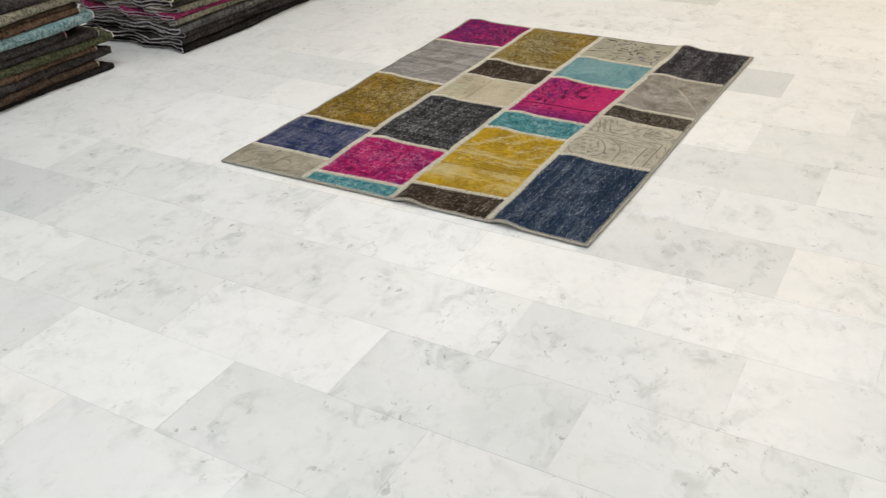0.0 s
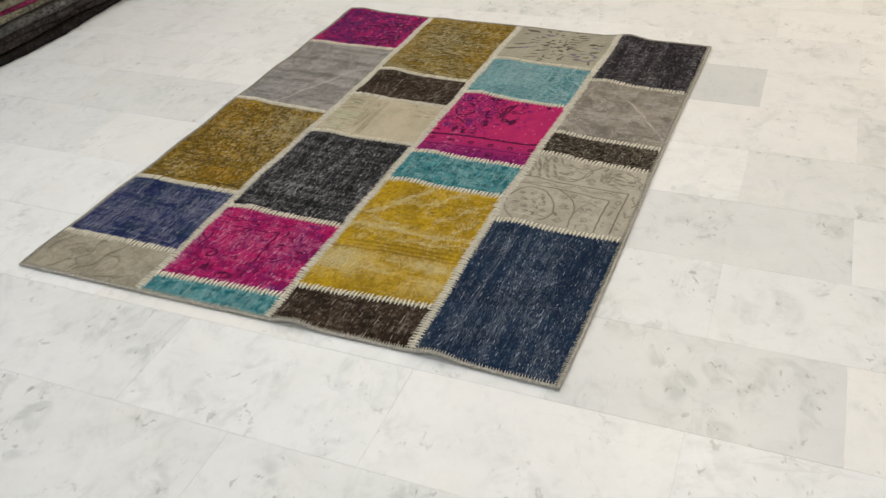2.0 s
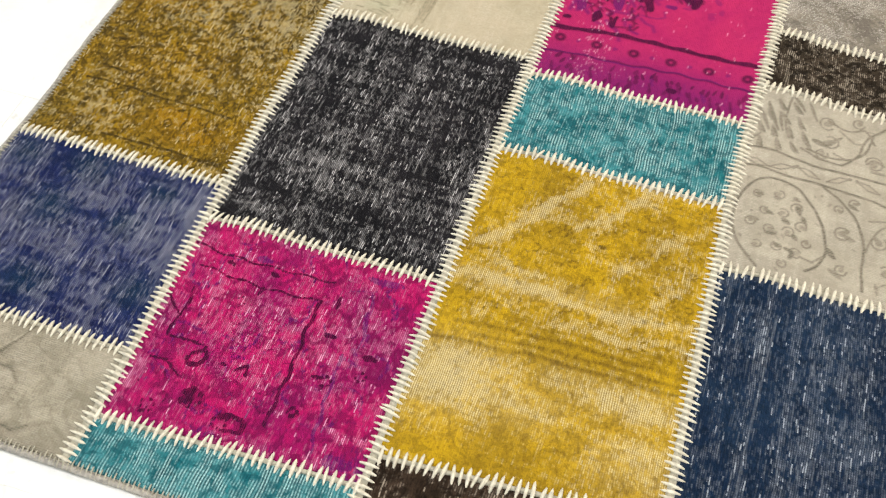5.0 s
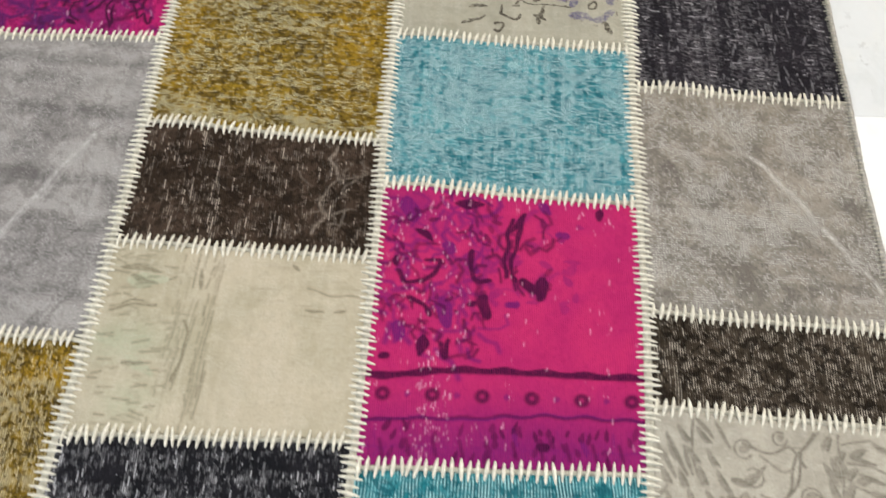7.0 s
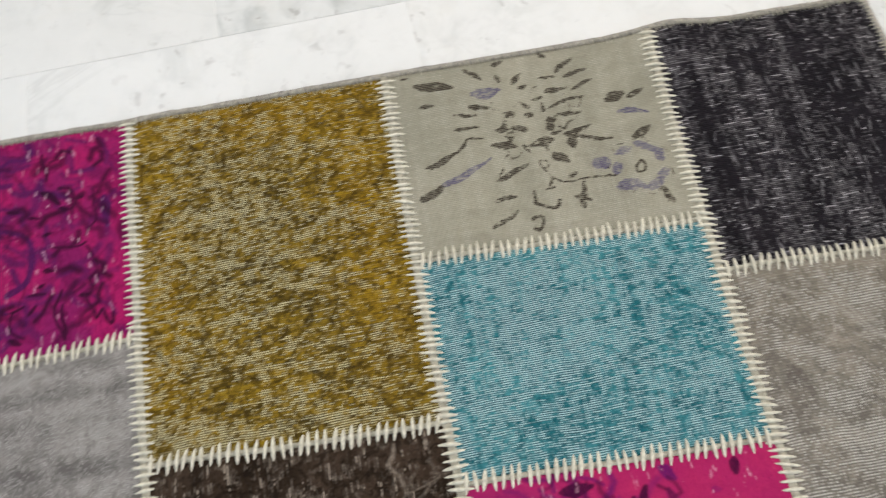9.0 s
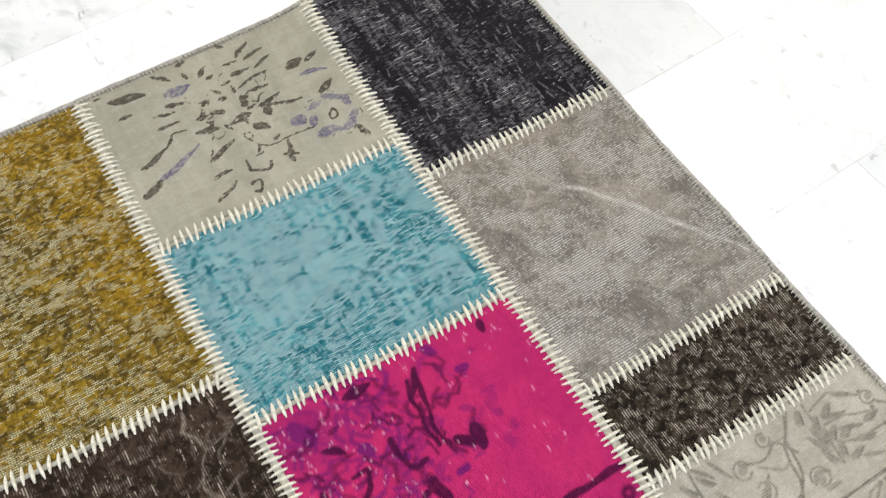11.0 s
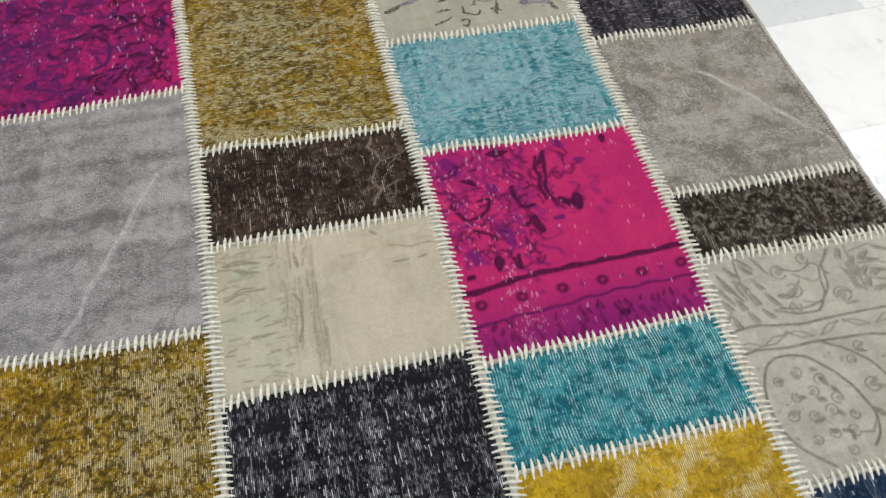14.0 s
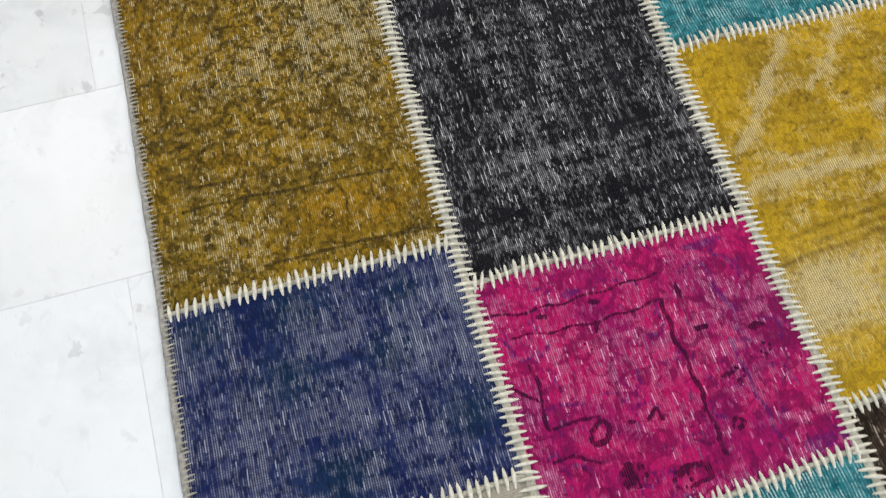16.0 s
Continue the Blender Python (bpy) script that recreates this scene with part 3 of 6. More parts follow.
def magenta_b(s):
    s.stroke("motif", 2.1, [(0.01, 0.87), (0.14, 0.84), (0.39, 0.84), (0.62, 0.85)], 0.95)
    s.stroke("motif", 2.1, [(0.07, 0.76), (0.34, 0.73), (0.60, 0.74)], 0.95)
    s.stroke("motif", 3.2, [(0.60, 0.74), (0.59, 0.60), (0.60, 0.48), (0.60, 0.31), (0.60, 0.12)], 0.95)
    s.stroke("motif", 2.4, [(0.10, 0.64), (0.11, 0.53), (0.09, 0.41), (0.15, 0.40), (0.26, 0.39)], 0.95)
    s.stroke("motif", 2.0, [(0.03, 0.58), (0.10, 0.50)], 0.95)
    s.stroke("motif", 3.2, [(0.18, 0.81), (0.20, 0.80)], 0.95)
    s.stroke("motif", 2.8, [(0.36, 0.81), (0.40, 0.80)], 0.95)
    s.stroke("motif", 2.8, [(0.36, 0.74), (0.35, 0.69)], 0.95)
    s.stroke("motif", 3.7, [(0.22, 0.35), (0.26, 0.37), (0.28, 0.34), (0.26, 0.30), (0.22, 0.31), (0.22, 0.35)], 0.95)
    s.stroke("motif", 3.0, [(0.35, 0.34), (0.36, 0.34)], 0.95)
    s.stroke("motif", 2.7, [(0.41, 0.32), (0.44, 0.35), (0.45, 0.31)], 0.95)
    s.stroke("motif", 2.7, [(0.66, 0.21), (0.68, 0.23), (0.70, 0.21), (0.67, 0.19), (0.66, 0.21)], 0.95)
    s.stroke("motif", 3.1, [(0.69, 0.39), (0.73, 0.39)], 0.95)
    s.stroke("motif", 4.2, [(0.84, 0.53), (0.89, 0.53)], 0.95)
    s.stroke("motif", 4.2, [(0.67, 0.59), (0.70, 0.59)], 0.95)
    s.stroke("motif", 6.5, [(0.29, 0.19), (0.29, 0.14)], 0.95)
    s.stroke("motif", 3.6, [(0.43, 0.10), (0.47, 0.13), (0.52, 0.12), (0.53, 0.07), (0.47, 0.06)], 0.95)
    s.stroke("tint", 2.8, [(0.76, 0.52), (0.77, 0.31), (0.79, 0.07)], 0.95)
    s.stroke("tint", 5.1, [(0.74, 0.92), (0.88, 0.92)], 0.95)
    s.stroke("tint", 9.3, [(0.87, 0.05), (0.93, 0.05)], 0.95)
    s.stroke("tint", 2.9, [(0.78, 0.85), (0.81, 0.59)], 0.95)
    s.stroke("motif", 2.0, [(0.08, 0.29), (0.15, 0.28), (0.21, 0.23)], 0.95)
    s.stroke("tint", 4.3, [(0.28, 0.87), (0.34, 0.86)], 0.95)
    s.stroke("motif", 2.9, [(0.67, 0.79), (0.66, 0.73)], 0.95)
    for u, v, r in ((0.30, 0.16, 0.017), (0.44, 0.09, 0.013), (0.16, 0.08, 0.012), (0.74, 0.38, 0.010), (0.86, 0.44, 0.009), (0.30, 0.64, 0.008)):
        for k in range(6):
            t = u * 9 + 1.05 * k
            s.leaf("motif", u + 0.8 * r * math.cos(t) / s.w, v + 0.8 * r * math.sin(t) / s.h, 0.42 * r, 0.3 * r, math.degrees(t) + 60, s.rng.uniform(0.6, 1.0))
    s.scribble("tint", 90, (0.02, 0.02, 0.98, 0.98), 0.016, 0.0042, 0.7)
    s.cloud("tint", (0.6, 0.35), (0.5, 0.3), 0.3)
    s.scribble("motif", 26, (0.05, 0.02, 0.98, 0.40), 0.012, 0.0030, 0.6)
    s.scribble("motif", 12, (0.65, 0.3, 0.98, 0.98), 0.010, 0.0030, 0.5)
    s.cloud("thin", (0.8, 0.68), (0.25, 0.13), 0.55)
    s.cloud("thin", (0.38, 0.58), (0.35, 0.12), 0.45)
    s.scatter("wear", 60, (0.02, 0.02, 0.98, 0.98), 0.006, 0.0013, 0.5, (70, 110))
    s.cloud("tint", (0.98, 0.0), (0.2, 0.2), 0.7)


def charcoal_streaks(s):
    for v, k in ((0.10, 0.35), (0.22, 0.8), (0.30, 0.5), (0.47, 0.4), (0.66, 0.35), (0.84, 0.3)):
        s.line("thin", [(0.0, v), (0.35, v + 0.02), (0.7, v - 0.01), (1.0, v + 0.02)], 0.018, k * 0.6, 0.006)
    s.cloud("thin", (0.6, 0.5), (0.3, 0.4), 0.2)
    s.scatter("wear", 170, (0.02, 0.02, 0.98, 0.98), 0.013, 0.0011, 0.5, (84, 96))


def beige_lines(s):
    s.stroke("motif", 2.5, [(0.36, 0.88), (0.37, 0.75)], 0.7)
    s.stroke("motif", 2.4, [(0.34, 0.57), (0.36, 0.45), (0.34, 0.25)], 0.7)
    s.stroke("motif", 2.3, [(0.05, 0.63), (0.13, 0.65), (0.22, 0.66)], 0.7)
    s.stroke("motif", 3.6, [(0.06, 0.87), (0.20, 0.85)], 0.7)
    s.stroke("tint", 7.7, [(0.02, 0.47), (0.22, 0.46)], 0.7)
    s.stroke("tint", 8.0, [(0.10, 0.79), (0.23, 0.80)], 0.7)
    s.stroke("motif", 1.3, [(0.77, 0.79), (0.88, 0.76), (0.99, 0.76)], 0.7)
    s.stroke("motif", 1.6, [(0.78, 0.67), (0.84, 0.66)], 0.7)
    s.stroke("motif", 1.7, [(0.88, 0.66), (0.93, 0.68)], 0.7)
    s.stroke("motif", 2.1, [(0.71, 0.93), (0.73, 0.89)], 0.7)
    s.stroke("motif", 2.3, [(0.14, 0.34), (0.24, 0.34)], 0.7)
    s.stroke("motif", 2.8, [(0.10, 0.82), (0.20, 0.77)], 0.7)
    s.stroke("tint", 6.1, [(0.16, 0.37), (0.26, 0.29)], 0.7)
    s.scribble("motif", 22, (0.02, 0, 0.30, 1), 0.012, 0.0032, 0.22)
    for u, k in ((0.29, 0.5), (0.32, 0.35), (0.40, 0.7), (0.43, 0.4)):
        v = 0.0
        while v < 0.97:
            step = s.rng.uniform(0.02, 0.07)
            s.line("motif", [(u + s.rng.normal(0, 0.004), v), (u + s.rng.normal(0, 0.004), v + step)], 0.0020, k * s.rng.uniform(0.5, 1.0))
            v += step + s.rng.uniform(0.01, 0.05)
    for k in range(60):
        u, v = s.rng.uniform(0.02, 0.30), s.rng.uniform(0.03, 0.97)
        s.line("motif", [(u, v), (u + s.rng.uniform(0.02, 0.07), v + s.rng.normal(0, 0.01))], 0.0022, s.rng.uniform(0.3, 0.75), 0.001)
    for k in range(26):
        u, v = s.rng.uniform(0.29, 0.44), s.rng.uniform(0, 0.9)
        s.line("motif", [(u, v), (u + 0.01, v + s.rng.uniform(0.08, 0.3))], 0.0018, s.rng.uniform(0.3, 0.65), 0.001)
    for k in range(16):
        u, v = s.rng.uniform(0.55, 0.95), s.rng.uniform(0.55, 0.98)
        s.line("motif", [(u, v), (u + s.rng.uniform(0.03, 0.1), v)], 0.0013, s.rng.uniform(0.1, 0.3), 0.001)
    s.cloud("tint", (0.14, 0.45), (0.14, 0.12), 0.7)
    s.cloud("tint", (0.2, 0.15), (0.12, 0.12), 0.6)
    s.cloud("thin", (0.65, 0.45), (0.2, 0.4), 0.3)


def brown_scribble(s):
    s.line("wear", [(0.83, 0.95), (0.79, 0.8), (0.84, 0.62), (0.77, 0.45), (0.80, 0.3), (0.75, 0.1)], 0.0022, 0.75, 0.012)
    s.line("wear", [(0.84, 0.62), (0.95, 0.7)], 0.002, 0.5, 0.006)
    s.line("wear", [(0.8, 0.3), (0.90, 0.36)], 0.002, 0.45, 0.006)
    s.scribble("wear", 14, (0.72, 0.05, 0.98, 0.95), 0.012, 0.002, 0.45)


def gold_plain(s):
    s.line("motif", [(0.02, 0.82), (0.4, 0.84), (0.7, 0.82)], 0.0025, 0.5, 0.002)
    s.line("motif", [(0.70, 0.86), (0.71, 0.3), (0.72, 0.05)], 0.0025, 0.6, 0.002)
    s.curve("motif", (0.38, 0.55), 0.10, 30, 150, 0.0025, 0.45)
    s.scribble("motif", 190, (0.02, 0.02, 0.98, 0.98), 0.010, 0.0030, 0.85)
    s.cloud("thin", (0.40, 0.55), (0.25, 0.28), 0.45)
    s.cloud("thin", (0.5, 0.06), (0.6, 0.06), 0.4)
    s.cloud("tint", (0.85, 0.6), (0.14, 0.5), 0.4)
    s.cloud("tint", (0.5, 0.95), (0.5, 0.09), 0.45)
    s.cloud("tint", (0.1, 0.4), (0.1, 0.4), 0.3)


def yellow_worn(s):
    s.line("motif", [(0.1, 0.405), (0.5, 0.41), (1, 0.395)], 0.0050, 0.60, 0.002)
    s.line("motif", [(0.2, 0.375), (0.6, 0.378), (1, 0.365)], 0.0036, 0.55, 0.002)
    s.line("motif", [(0.0, 0.345), (0.5, 0.35), (1, 0.340)], 0.0044, 0.60, 0.002)
    s.line("motif", [(0.3, 0.435), (0.7, 0.44), (1, 0.43)], 0.0030, 0.35, 0.002)
    for pts, k in (([(0.05, 0.66), (0.18, 0.74), (0.30, 0.83), (0.45, 0.95)], 1.0), ([(0.46, 0.80), (0.58, 0.88), (0.68, 0.99)], 0.9), ([(0.62, 0.62), (0.74, 0.74), (0.86, 0.86), (0.96, 0.90)], 0.7),
                   ([(0.0, 0.55), (0.3, 0.56), (0.6, 0.52), (1.0, 0.55)], 0.8), ([(0.1, 0.62), (0.35, 0.60)], 0.6), ([(0.82, 0.60), (0.92, 0.72), (0.97, 0.76)], 0.7),
                   ([(0.15, 0.47), (0.6, 0.46), (1.0, 0.48)], 0.6), ([(0.52, 0.70), (0.55, 0.84)], 0.5)):
        s.line("thin", pts, 0.013, k, 0.010)
        s.line("thin", pts, 0.030, 0.45 * k, 0.010)
    for u, v, su, sv, k in ((0.12, 0.24, 0.30, 0.10, 0.9), (0.40, 0.20, 0.25, 0.06, 0.5), (0.80, 0.28, 0.26, 0.05, 0.6), (0.3, 0.55, 0.5, 0.03, 0.45), (0.9, 0.12, 0.2, 0.08, 0.55), (0.55, 0.30, 0.12, 0.05, 0.4)):
        s.cloud("tint", (u, v), (su, sv), k * 0.55)
        s.cloud("thin", (u, v), (su, sv), k)
    # small curled flowers left from the first pattern
    for _ in range(95):
        u, v = s.rng.uniform(0.03, 0.97), s.rng.uniform(0.46, 0.97)
        a = s.rng.uniform(0, 360)
        s.curve("motif", (u, v), s.rng.uniform(0.004, 0.008), a, a + s.rng.uniform(120, 300), 0.0017, s.rng.uniform(0.35, 0.8), steps=7)
    for _ in range(40):
        u, v = s.rng.uniform(0.03, 0.97), s.rng.uniform(0.03, 0.34)
        a = s.rng.uniform(0, 360)
        s.curve("motif", (u, v), s.rng.uniform(0.004, 0.008), a, a + s.rng.uniform(120, 280), 0.0017, s.rng.uniform(0.25, 0.6), steps=7)
    s.scatter("motif", 60, (0.02, 0.42, 0.98, 0.98), 0.006, 0.0022, 0.8)
    s.scatter("motif", 12, (0.1, 0.5, 0.9, 0.95), 0.006, 0.0045, 0.9)


def magenta_c(s):
    s.stroke("motif", 5.0, [(-0.01, 0.29), (0.12, 0.29), (0.26, 0.31), (0.44, 0.315), (0.67, 0.315), (0.99, 0.31)])
    s.stroke("motif", 2.4, [(0.0, 0.142), (0.30, 0.152), (0.62, 0.168), (0.99, 0.162)], 0.5)
    s.stroke("tint", 2.7, [(0.02, 0.14), (0.21, 0.15), (0.39, 0.15), (0.61, 0.17), (0.83, 0.17), (0.99, 0.16)])
    s.stroke("motif", 3.2, [(0.56, 0.92), (0.51, 0.70), (0.53, 0.65)])
    s.stroke("motif", 3.2, [(0.51, 0.90), (0.49, 0.75), (0.49, 0.66)])
    s.stroke("motif", 3.9, [(0.56, 0.92), (0.51, 0.84)])
    s.stroke("motif", 8.0, [(0.56, 0.65), (0.59, 0.62)])
    s.stroke("motif", 7.4, [(0.63, 0.66), (0.62, 0.59)])
    s.stroke("motif", 3.8, [(0.36, 0.76), (0.36, 0.69), (0.38, 0.64), (0.43, 0.65)])
    s.stroke("motif", 7.8, [(0.41, 0.57), (0.42, 0.52)])
    s.stroke("motif", 3.6, [(0.35, 0.55), (0.40, 0.56)])
    s.stroke("motif", 4.6, [(0.86, 0.97), (0.85, 0.92)])
    s.stroke("motif", 3.8, [(0.15, 0.83), (0.21, 0.79)])
    s.stroke("motif", 5.2, [(0.30, 0.94), (0.39, 0.95)])
    s.stroke("motif", 3.6, [(0.09, 0.66), (0.12, 0.62), (0.18, 0.63)])
    s.stroke("motif", 3.1, [(0.19, 0.71), (0.24, 0.71), (0.23, 0.66), (0.18, 0.63)])
    s.stroke("motif", 3.5, [(0.13, 0.56), (0.19, 0.54), (0.21, 0.50)])
    s.stroke("motif", 5.3, [(0.20, 0.43), (0.19, 0.36)])
    s.stroke("motif", 3.5, [(0.26, 0.40), (0.28, 0.36), (0.29, 0.41)])
    s.stroke("motif", 5.2, [(0.06, 0.35), (0.07, 0.35)])
    s.stroke("motif", 3.6, [(0.07, 0.72), (0.08, 0.68)])
    s.stroke("tint", 10.8, [(0.10, 0.93), (0.13, 0.88)])
    s.stroke("tint", 8.0, [(0.27, 0.77), (0.28, 0.75)])
    s.stroke("tint", 8.6, [(0.26, 0.56), (0.28, 0.47)])
    s.stroke("tint", 7.5, [(0.10, 0.46), (0.11, 0.42)])
    s.stroke("tint", 6.2, [(0.36, 0.69), (0.38, 0.68)])
    s.stroke("tint", 5.6, [(0.50, 0.56), (0.53, 0.56)])
    s.stroke("tint", 5.5, [(0.70, 0.85), (0.72, 0.85)])
    s.stroke("tint", 5.6, [(0.62, 0.97), (0.66, 0.94)])
    s.stroke("motif", 6.7, [(0.63, 0.07), (0.65, 0.07)])
    s.stroke("tint", 3.2, [(0.53, 0.13), (0.55, 0.07)])
    s.stroke("tint", 3.3, [(0.77, 0.10), (0.79, 0.04)])
    for k in range(6):
        s.curve("motif", (0.07 + 0.176 * k, 0.228), 0.0065, 0, 330, 0.0045, 0.9)
        s.dot("tint", 0.158 + 0.176 * k, 0.228, 0.005, 0.8)
    for k in range(11):
        s.curve("tint", (0.04 + 0.092 * k, -0.02), 0.034, 40, 140, 0.0040, 0.85)
        s.line("tint", [(0.05 + 0.092 * k, 0.12), (0.07 + 0.092 * k, 0.02)], 0.0032, 0.8, 0.002)
        s.line("motif", [(0.075 + 0.092 * k, 0.08), (0.09 + 0.092 * k, 0.03)], 0.0030, 0.6)
    s.scribble("tint", 90, (0.02, 0.38, 0.42, 0.98), 0.014, 0.0038, 0.9)
    s.scribble("motif", 16, (0.42, 0.55, 0.64, 0.95), 0.012, 0.0030, 0.9)
    s.scribble("tint", 14, (0.3, 0.55, 0.70, 0.95), 0.013, 0.0038, 0.55)
    s.scribble("motif", 40, (0.04, 0.36, 0.40, 0.98), 0.011, 0.0028, 0.8)
    s.cloud("tint", (0.12, 0.90), (0.16, 0.10), 0.6)
    s.cloud("tint", (0.5, 0.03), (1.2, 0.18), 0.82)
    s.scatter("wear", 60, (0.02, 0.05, 0.98, 0.98), 0.006, 0.0012, 0.75, (75, 105))
    s.scatter("wear", 110, (0.01, 0.40, 0.36, 0.98), 0.005, 0.0011, 0.6, (60, 120))
    s.scatter("wear", 60, (0.18, 0.03, 0.32, 0.35), 0.005, 0.0011, 0.6, (70, 110))
    s.scatter("motif", 34, (0.03, 0.40, 0.40, 0.97), 0.009, 0.0032, 0.8)
    s.scatter("motif", 16, (0.40, 0.60, 0.66, 0.95), 0.012, 0.0036, 0.8)
    s.scatter("tint", 30, (0.40, 0.55, 0.78, 0.97), 0.012, 0.0060, 0.6)
    s.scatter("motif", 44, (0.02, 0.02, 0.98, 0.13), 0.011, 0.0038, 0.8, (60, 120))
    s.cloud("thin", (0.25, 0.2), (0.07, 0.2), 0.35)


def turquoise_light(s):
    s.cloud("motif", (0.85, 0.55), (0.12, 0.12), 0.5)
    s.cloud("motif", (0.5, 0.1), (0.6, 0.15), 0.35)
    s.cloud("thin", (0.35, 0.6), (0.3, 0.3), 0.3)
    s.line("motif", [(0.35, 0.8), (0.37, 0.5), (0.36, 0.2)], 0.004, 0.3, 0.004)
    for k in range(110):
        u, v = s.rng.uniform(0.02, 0.98), s.rng.uniform(0.0, 0.92)
        s.line("motif", [(u, v), (u + s.rng.normal(0, 0.004), v + s.rng.uniform(0.03, 0.12))], 0.0016, s.rng.uniform(0.25, 0.6), 0.001)


def flower_sheet(s):
    s.stroke("motif", 3.7, [(0.09, 0.45), (0.21, 0.52)])
    s.stroke("motif", 2.2, [(0.21, 0.52), (0.25, 0.58)])
    s.stroke("motif", 1.4, [(0.25, 0.58), (0.32, 0.57)])
    s.stroke("motif", 5.0, [(0.05, 0.28), (0.13, 0.34)])
    s.stroke("tint", 3.5, [(0.13, 0.34), (0.32, 0.46)])
    s.stroke("motif", 3.7, [(0.33, 0.34), (0.45, 0.40)])
    s.stroke("motif", 2.9, [(0.31, 0.23), (0.38, 0.24)])
    s.stroke("motif", 2.9, [(0.28, 0.09), (0.38, 0.17)])
    s.stroke("motif", 2.5, [(0.42, 0.11), (0.45, 0.12), (0.46, 0.10), (0.44, 0.06), (0.42, 0.07)])
    s.stroke("motif", 2.6, [(0.45, 0.26), (0.45, 0.19), (0.51, 0.16), (0.53, 0.19)])
    s.stroke("motif", 2.2, [(0.50, 0.25), (0.53, 0.26)])
    s.stroke("motif", 1.4, [(0.50, 0.40), (0.52, 0.32), (0.58, 0.28), (0.71, 0.28), (0.75, 0.27)])
    s.stroke("motif", 1.8, [(0.52, 0.32), (0.51, 0.24)])
    s.stroke("motif", 3.0, [(0.59, 0.30), (0.62, 0.32)])
    s.stroke("motif", 3.3, [(0.63, 0.26), (0.61, 0.13)])
    s.stroke("motif", 2.2, [(0.59, 0.20), (0.64, 0.17)])
    s.stroke("motif", 5.6, [(0.55, 0.44), (0.59, 0.38)])
    s.stroke("motif", 4.2, [(0.34, 0.53), (0.42, 0.51)])
    s.stroke("motif", 1.8, [(0.45, 0.50), (0.52, 0.48)])
    s.stroke("motif", 4.9, [(0.51, 0.52), (0.56, 0.51)])
    s.stroke("motif", 5.4, [(0.57, 0.62), (0.56, 0.57)])
    s.stroke("motif", 5.0, [(0.42, 0.68), (0.43, 0.68)])
    s.stroke("motif", 4.2, [(0.49, 0.66), (0.50, 0.66)])
    s.stroke("motif", 4.9, [(0.44, 0.60), (0.47, 0.59)])
    s.stroke("motif", 3.8, [(0.37, 0.61), (0.41, 0.60)])
    s.stroke("motif", 3.0, [(0.60, 0.53), (0.71, 0.55)])
    s.stroke("motif", 2.6, [(0.61, 0.52), (0.78, 0.46)])
    s.stroke("motif", 4.5, [(0.63, 0.51), (0.63, 0.45)])
    s.stroke("motif", 2.3, [(0.57, 0.69), (0.71, 0.72)])
    s.stroke("motif", 5.8, [(0.10, 0.92), (0.23, 0.88)])
    s.stroke("motif", 1.6, [(0.05, 0.97), (0.09, 0.97)])
    s.stroke("motif", 2.6, [(0.10, 0.79), (0.15, 0.79)])
    s.stroke("motif", 2.2, [(0.22, 0.64), (0.30, 0.64)])
    s.stroke("motif", 2.3, [(0.22, 0.72), (0.31, 0.71)])
    s.stroke("motif", 3.0, [(0.28, 0.76), (0.36, 0.73)])
    s.stroke("motif", 2.7, [(0.29, 0.97), (0.35, 0.89)])
    s.stroke("motif", 3.1, [(0.41, 0.91), (0.41, 0.87)])
    s.stroke("motif", 3.1, [(0.40, 0.97), (0.44, 0.98)])
    s.stroke("motif", 3.5, [(0.46, 0.85), (0.50, 0.89)])
    s.stroke("motif", 3.1, [(0.63, 0.87), (0.70, 0.94)])
    s.stroke("motif", 3.1, [(0.66, 0.84), (0.74, 0.86)])
    s.stroke("motif", 2.3, [(0.67, 0.76), (0.76, 0.80)])
    s.stroke("motif", 2.3, [(0.56, 0.85), (0.62, 0.85)])
    s.stroke("motif", 2.3, [(0.48, 0.82), (0.51, 0.83)])
    s.stroke("motif", 1.9, [(0.52, 0.74), (0.56, 0.75)])
    s.stroke("motif", 3.1, [(0.58, 0.77), (0.65, 0.78)])
    s.stroke("motif", 2.3, [(0.61, 0.64), (0.67, 0.63)])
    s.stroke("motif", 6.2, [(0.79, 0.67), (0.86, 0.70)])
    s.stroke("motif", 3.5, [(0.87, 0.67), (0.93, 0.69)])
    s.stroke("tint", 3.4, [(0.82, 0.60), (0.93, 0.58)])
    s.stroke("motif", 5.0, [(0.85, 0.46), (0.92, 0.49)])
    s.stroke("tint", 9.7, [(0.70, 0.34), (0.72, 0.34)])
    s.stroke("tint", 7.2, [(0.76, 0.21), (0.82, 0.21)])
    s.stroke("tint", 6.8, [(0.87, 0.19), (0.89, 0.20)])
    s.stroke("tint", 4.1, [(0.86, 0.40), (0.94, 0.36)])
    s.stroke("motif", 1.8, [(0.83, 0.30), (0.85, 0.32), (0.86, 0.28), (0.83, 0.27), (0.83, 0.30)])
    s.stroke("tint", 3.3, [(0.79, 0.39), (0.83, 0.40)])
    s.stroke("motif", 4.1, [(0.90, 0.17), (0.92, 0.09)])
    s.stroke("tint", 7.1, [(0.31, 0.82), (0.40, 0.82)])
    s.stroke("motif", 2.4, [(0.58, 0.99), (0.61, 0.96)])
    s.scribble("motif", 6, (0.1, 0.9, 0.6, 0.98), 0.006, 0.0022, 0.5)
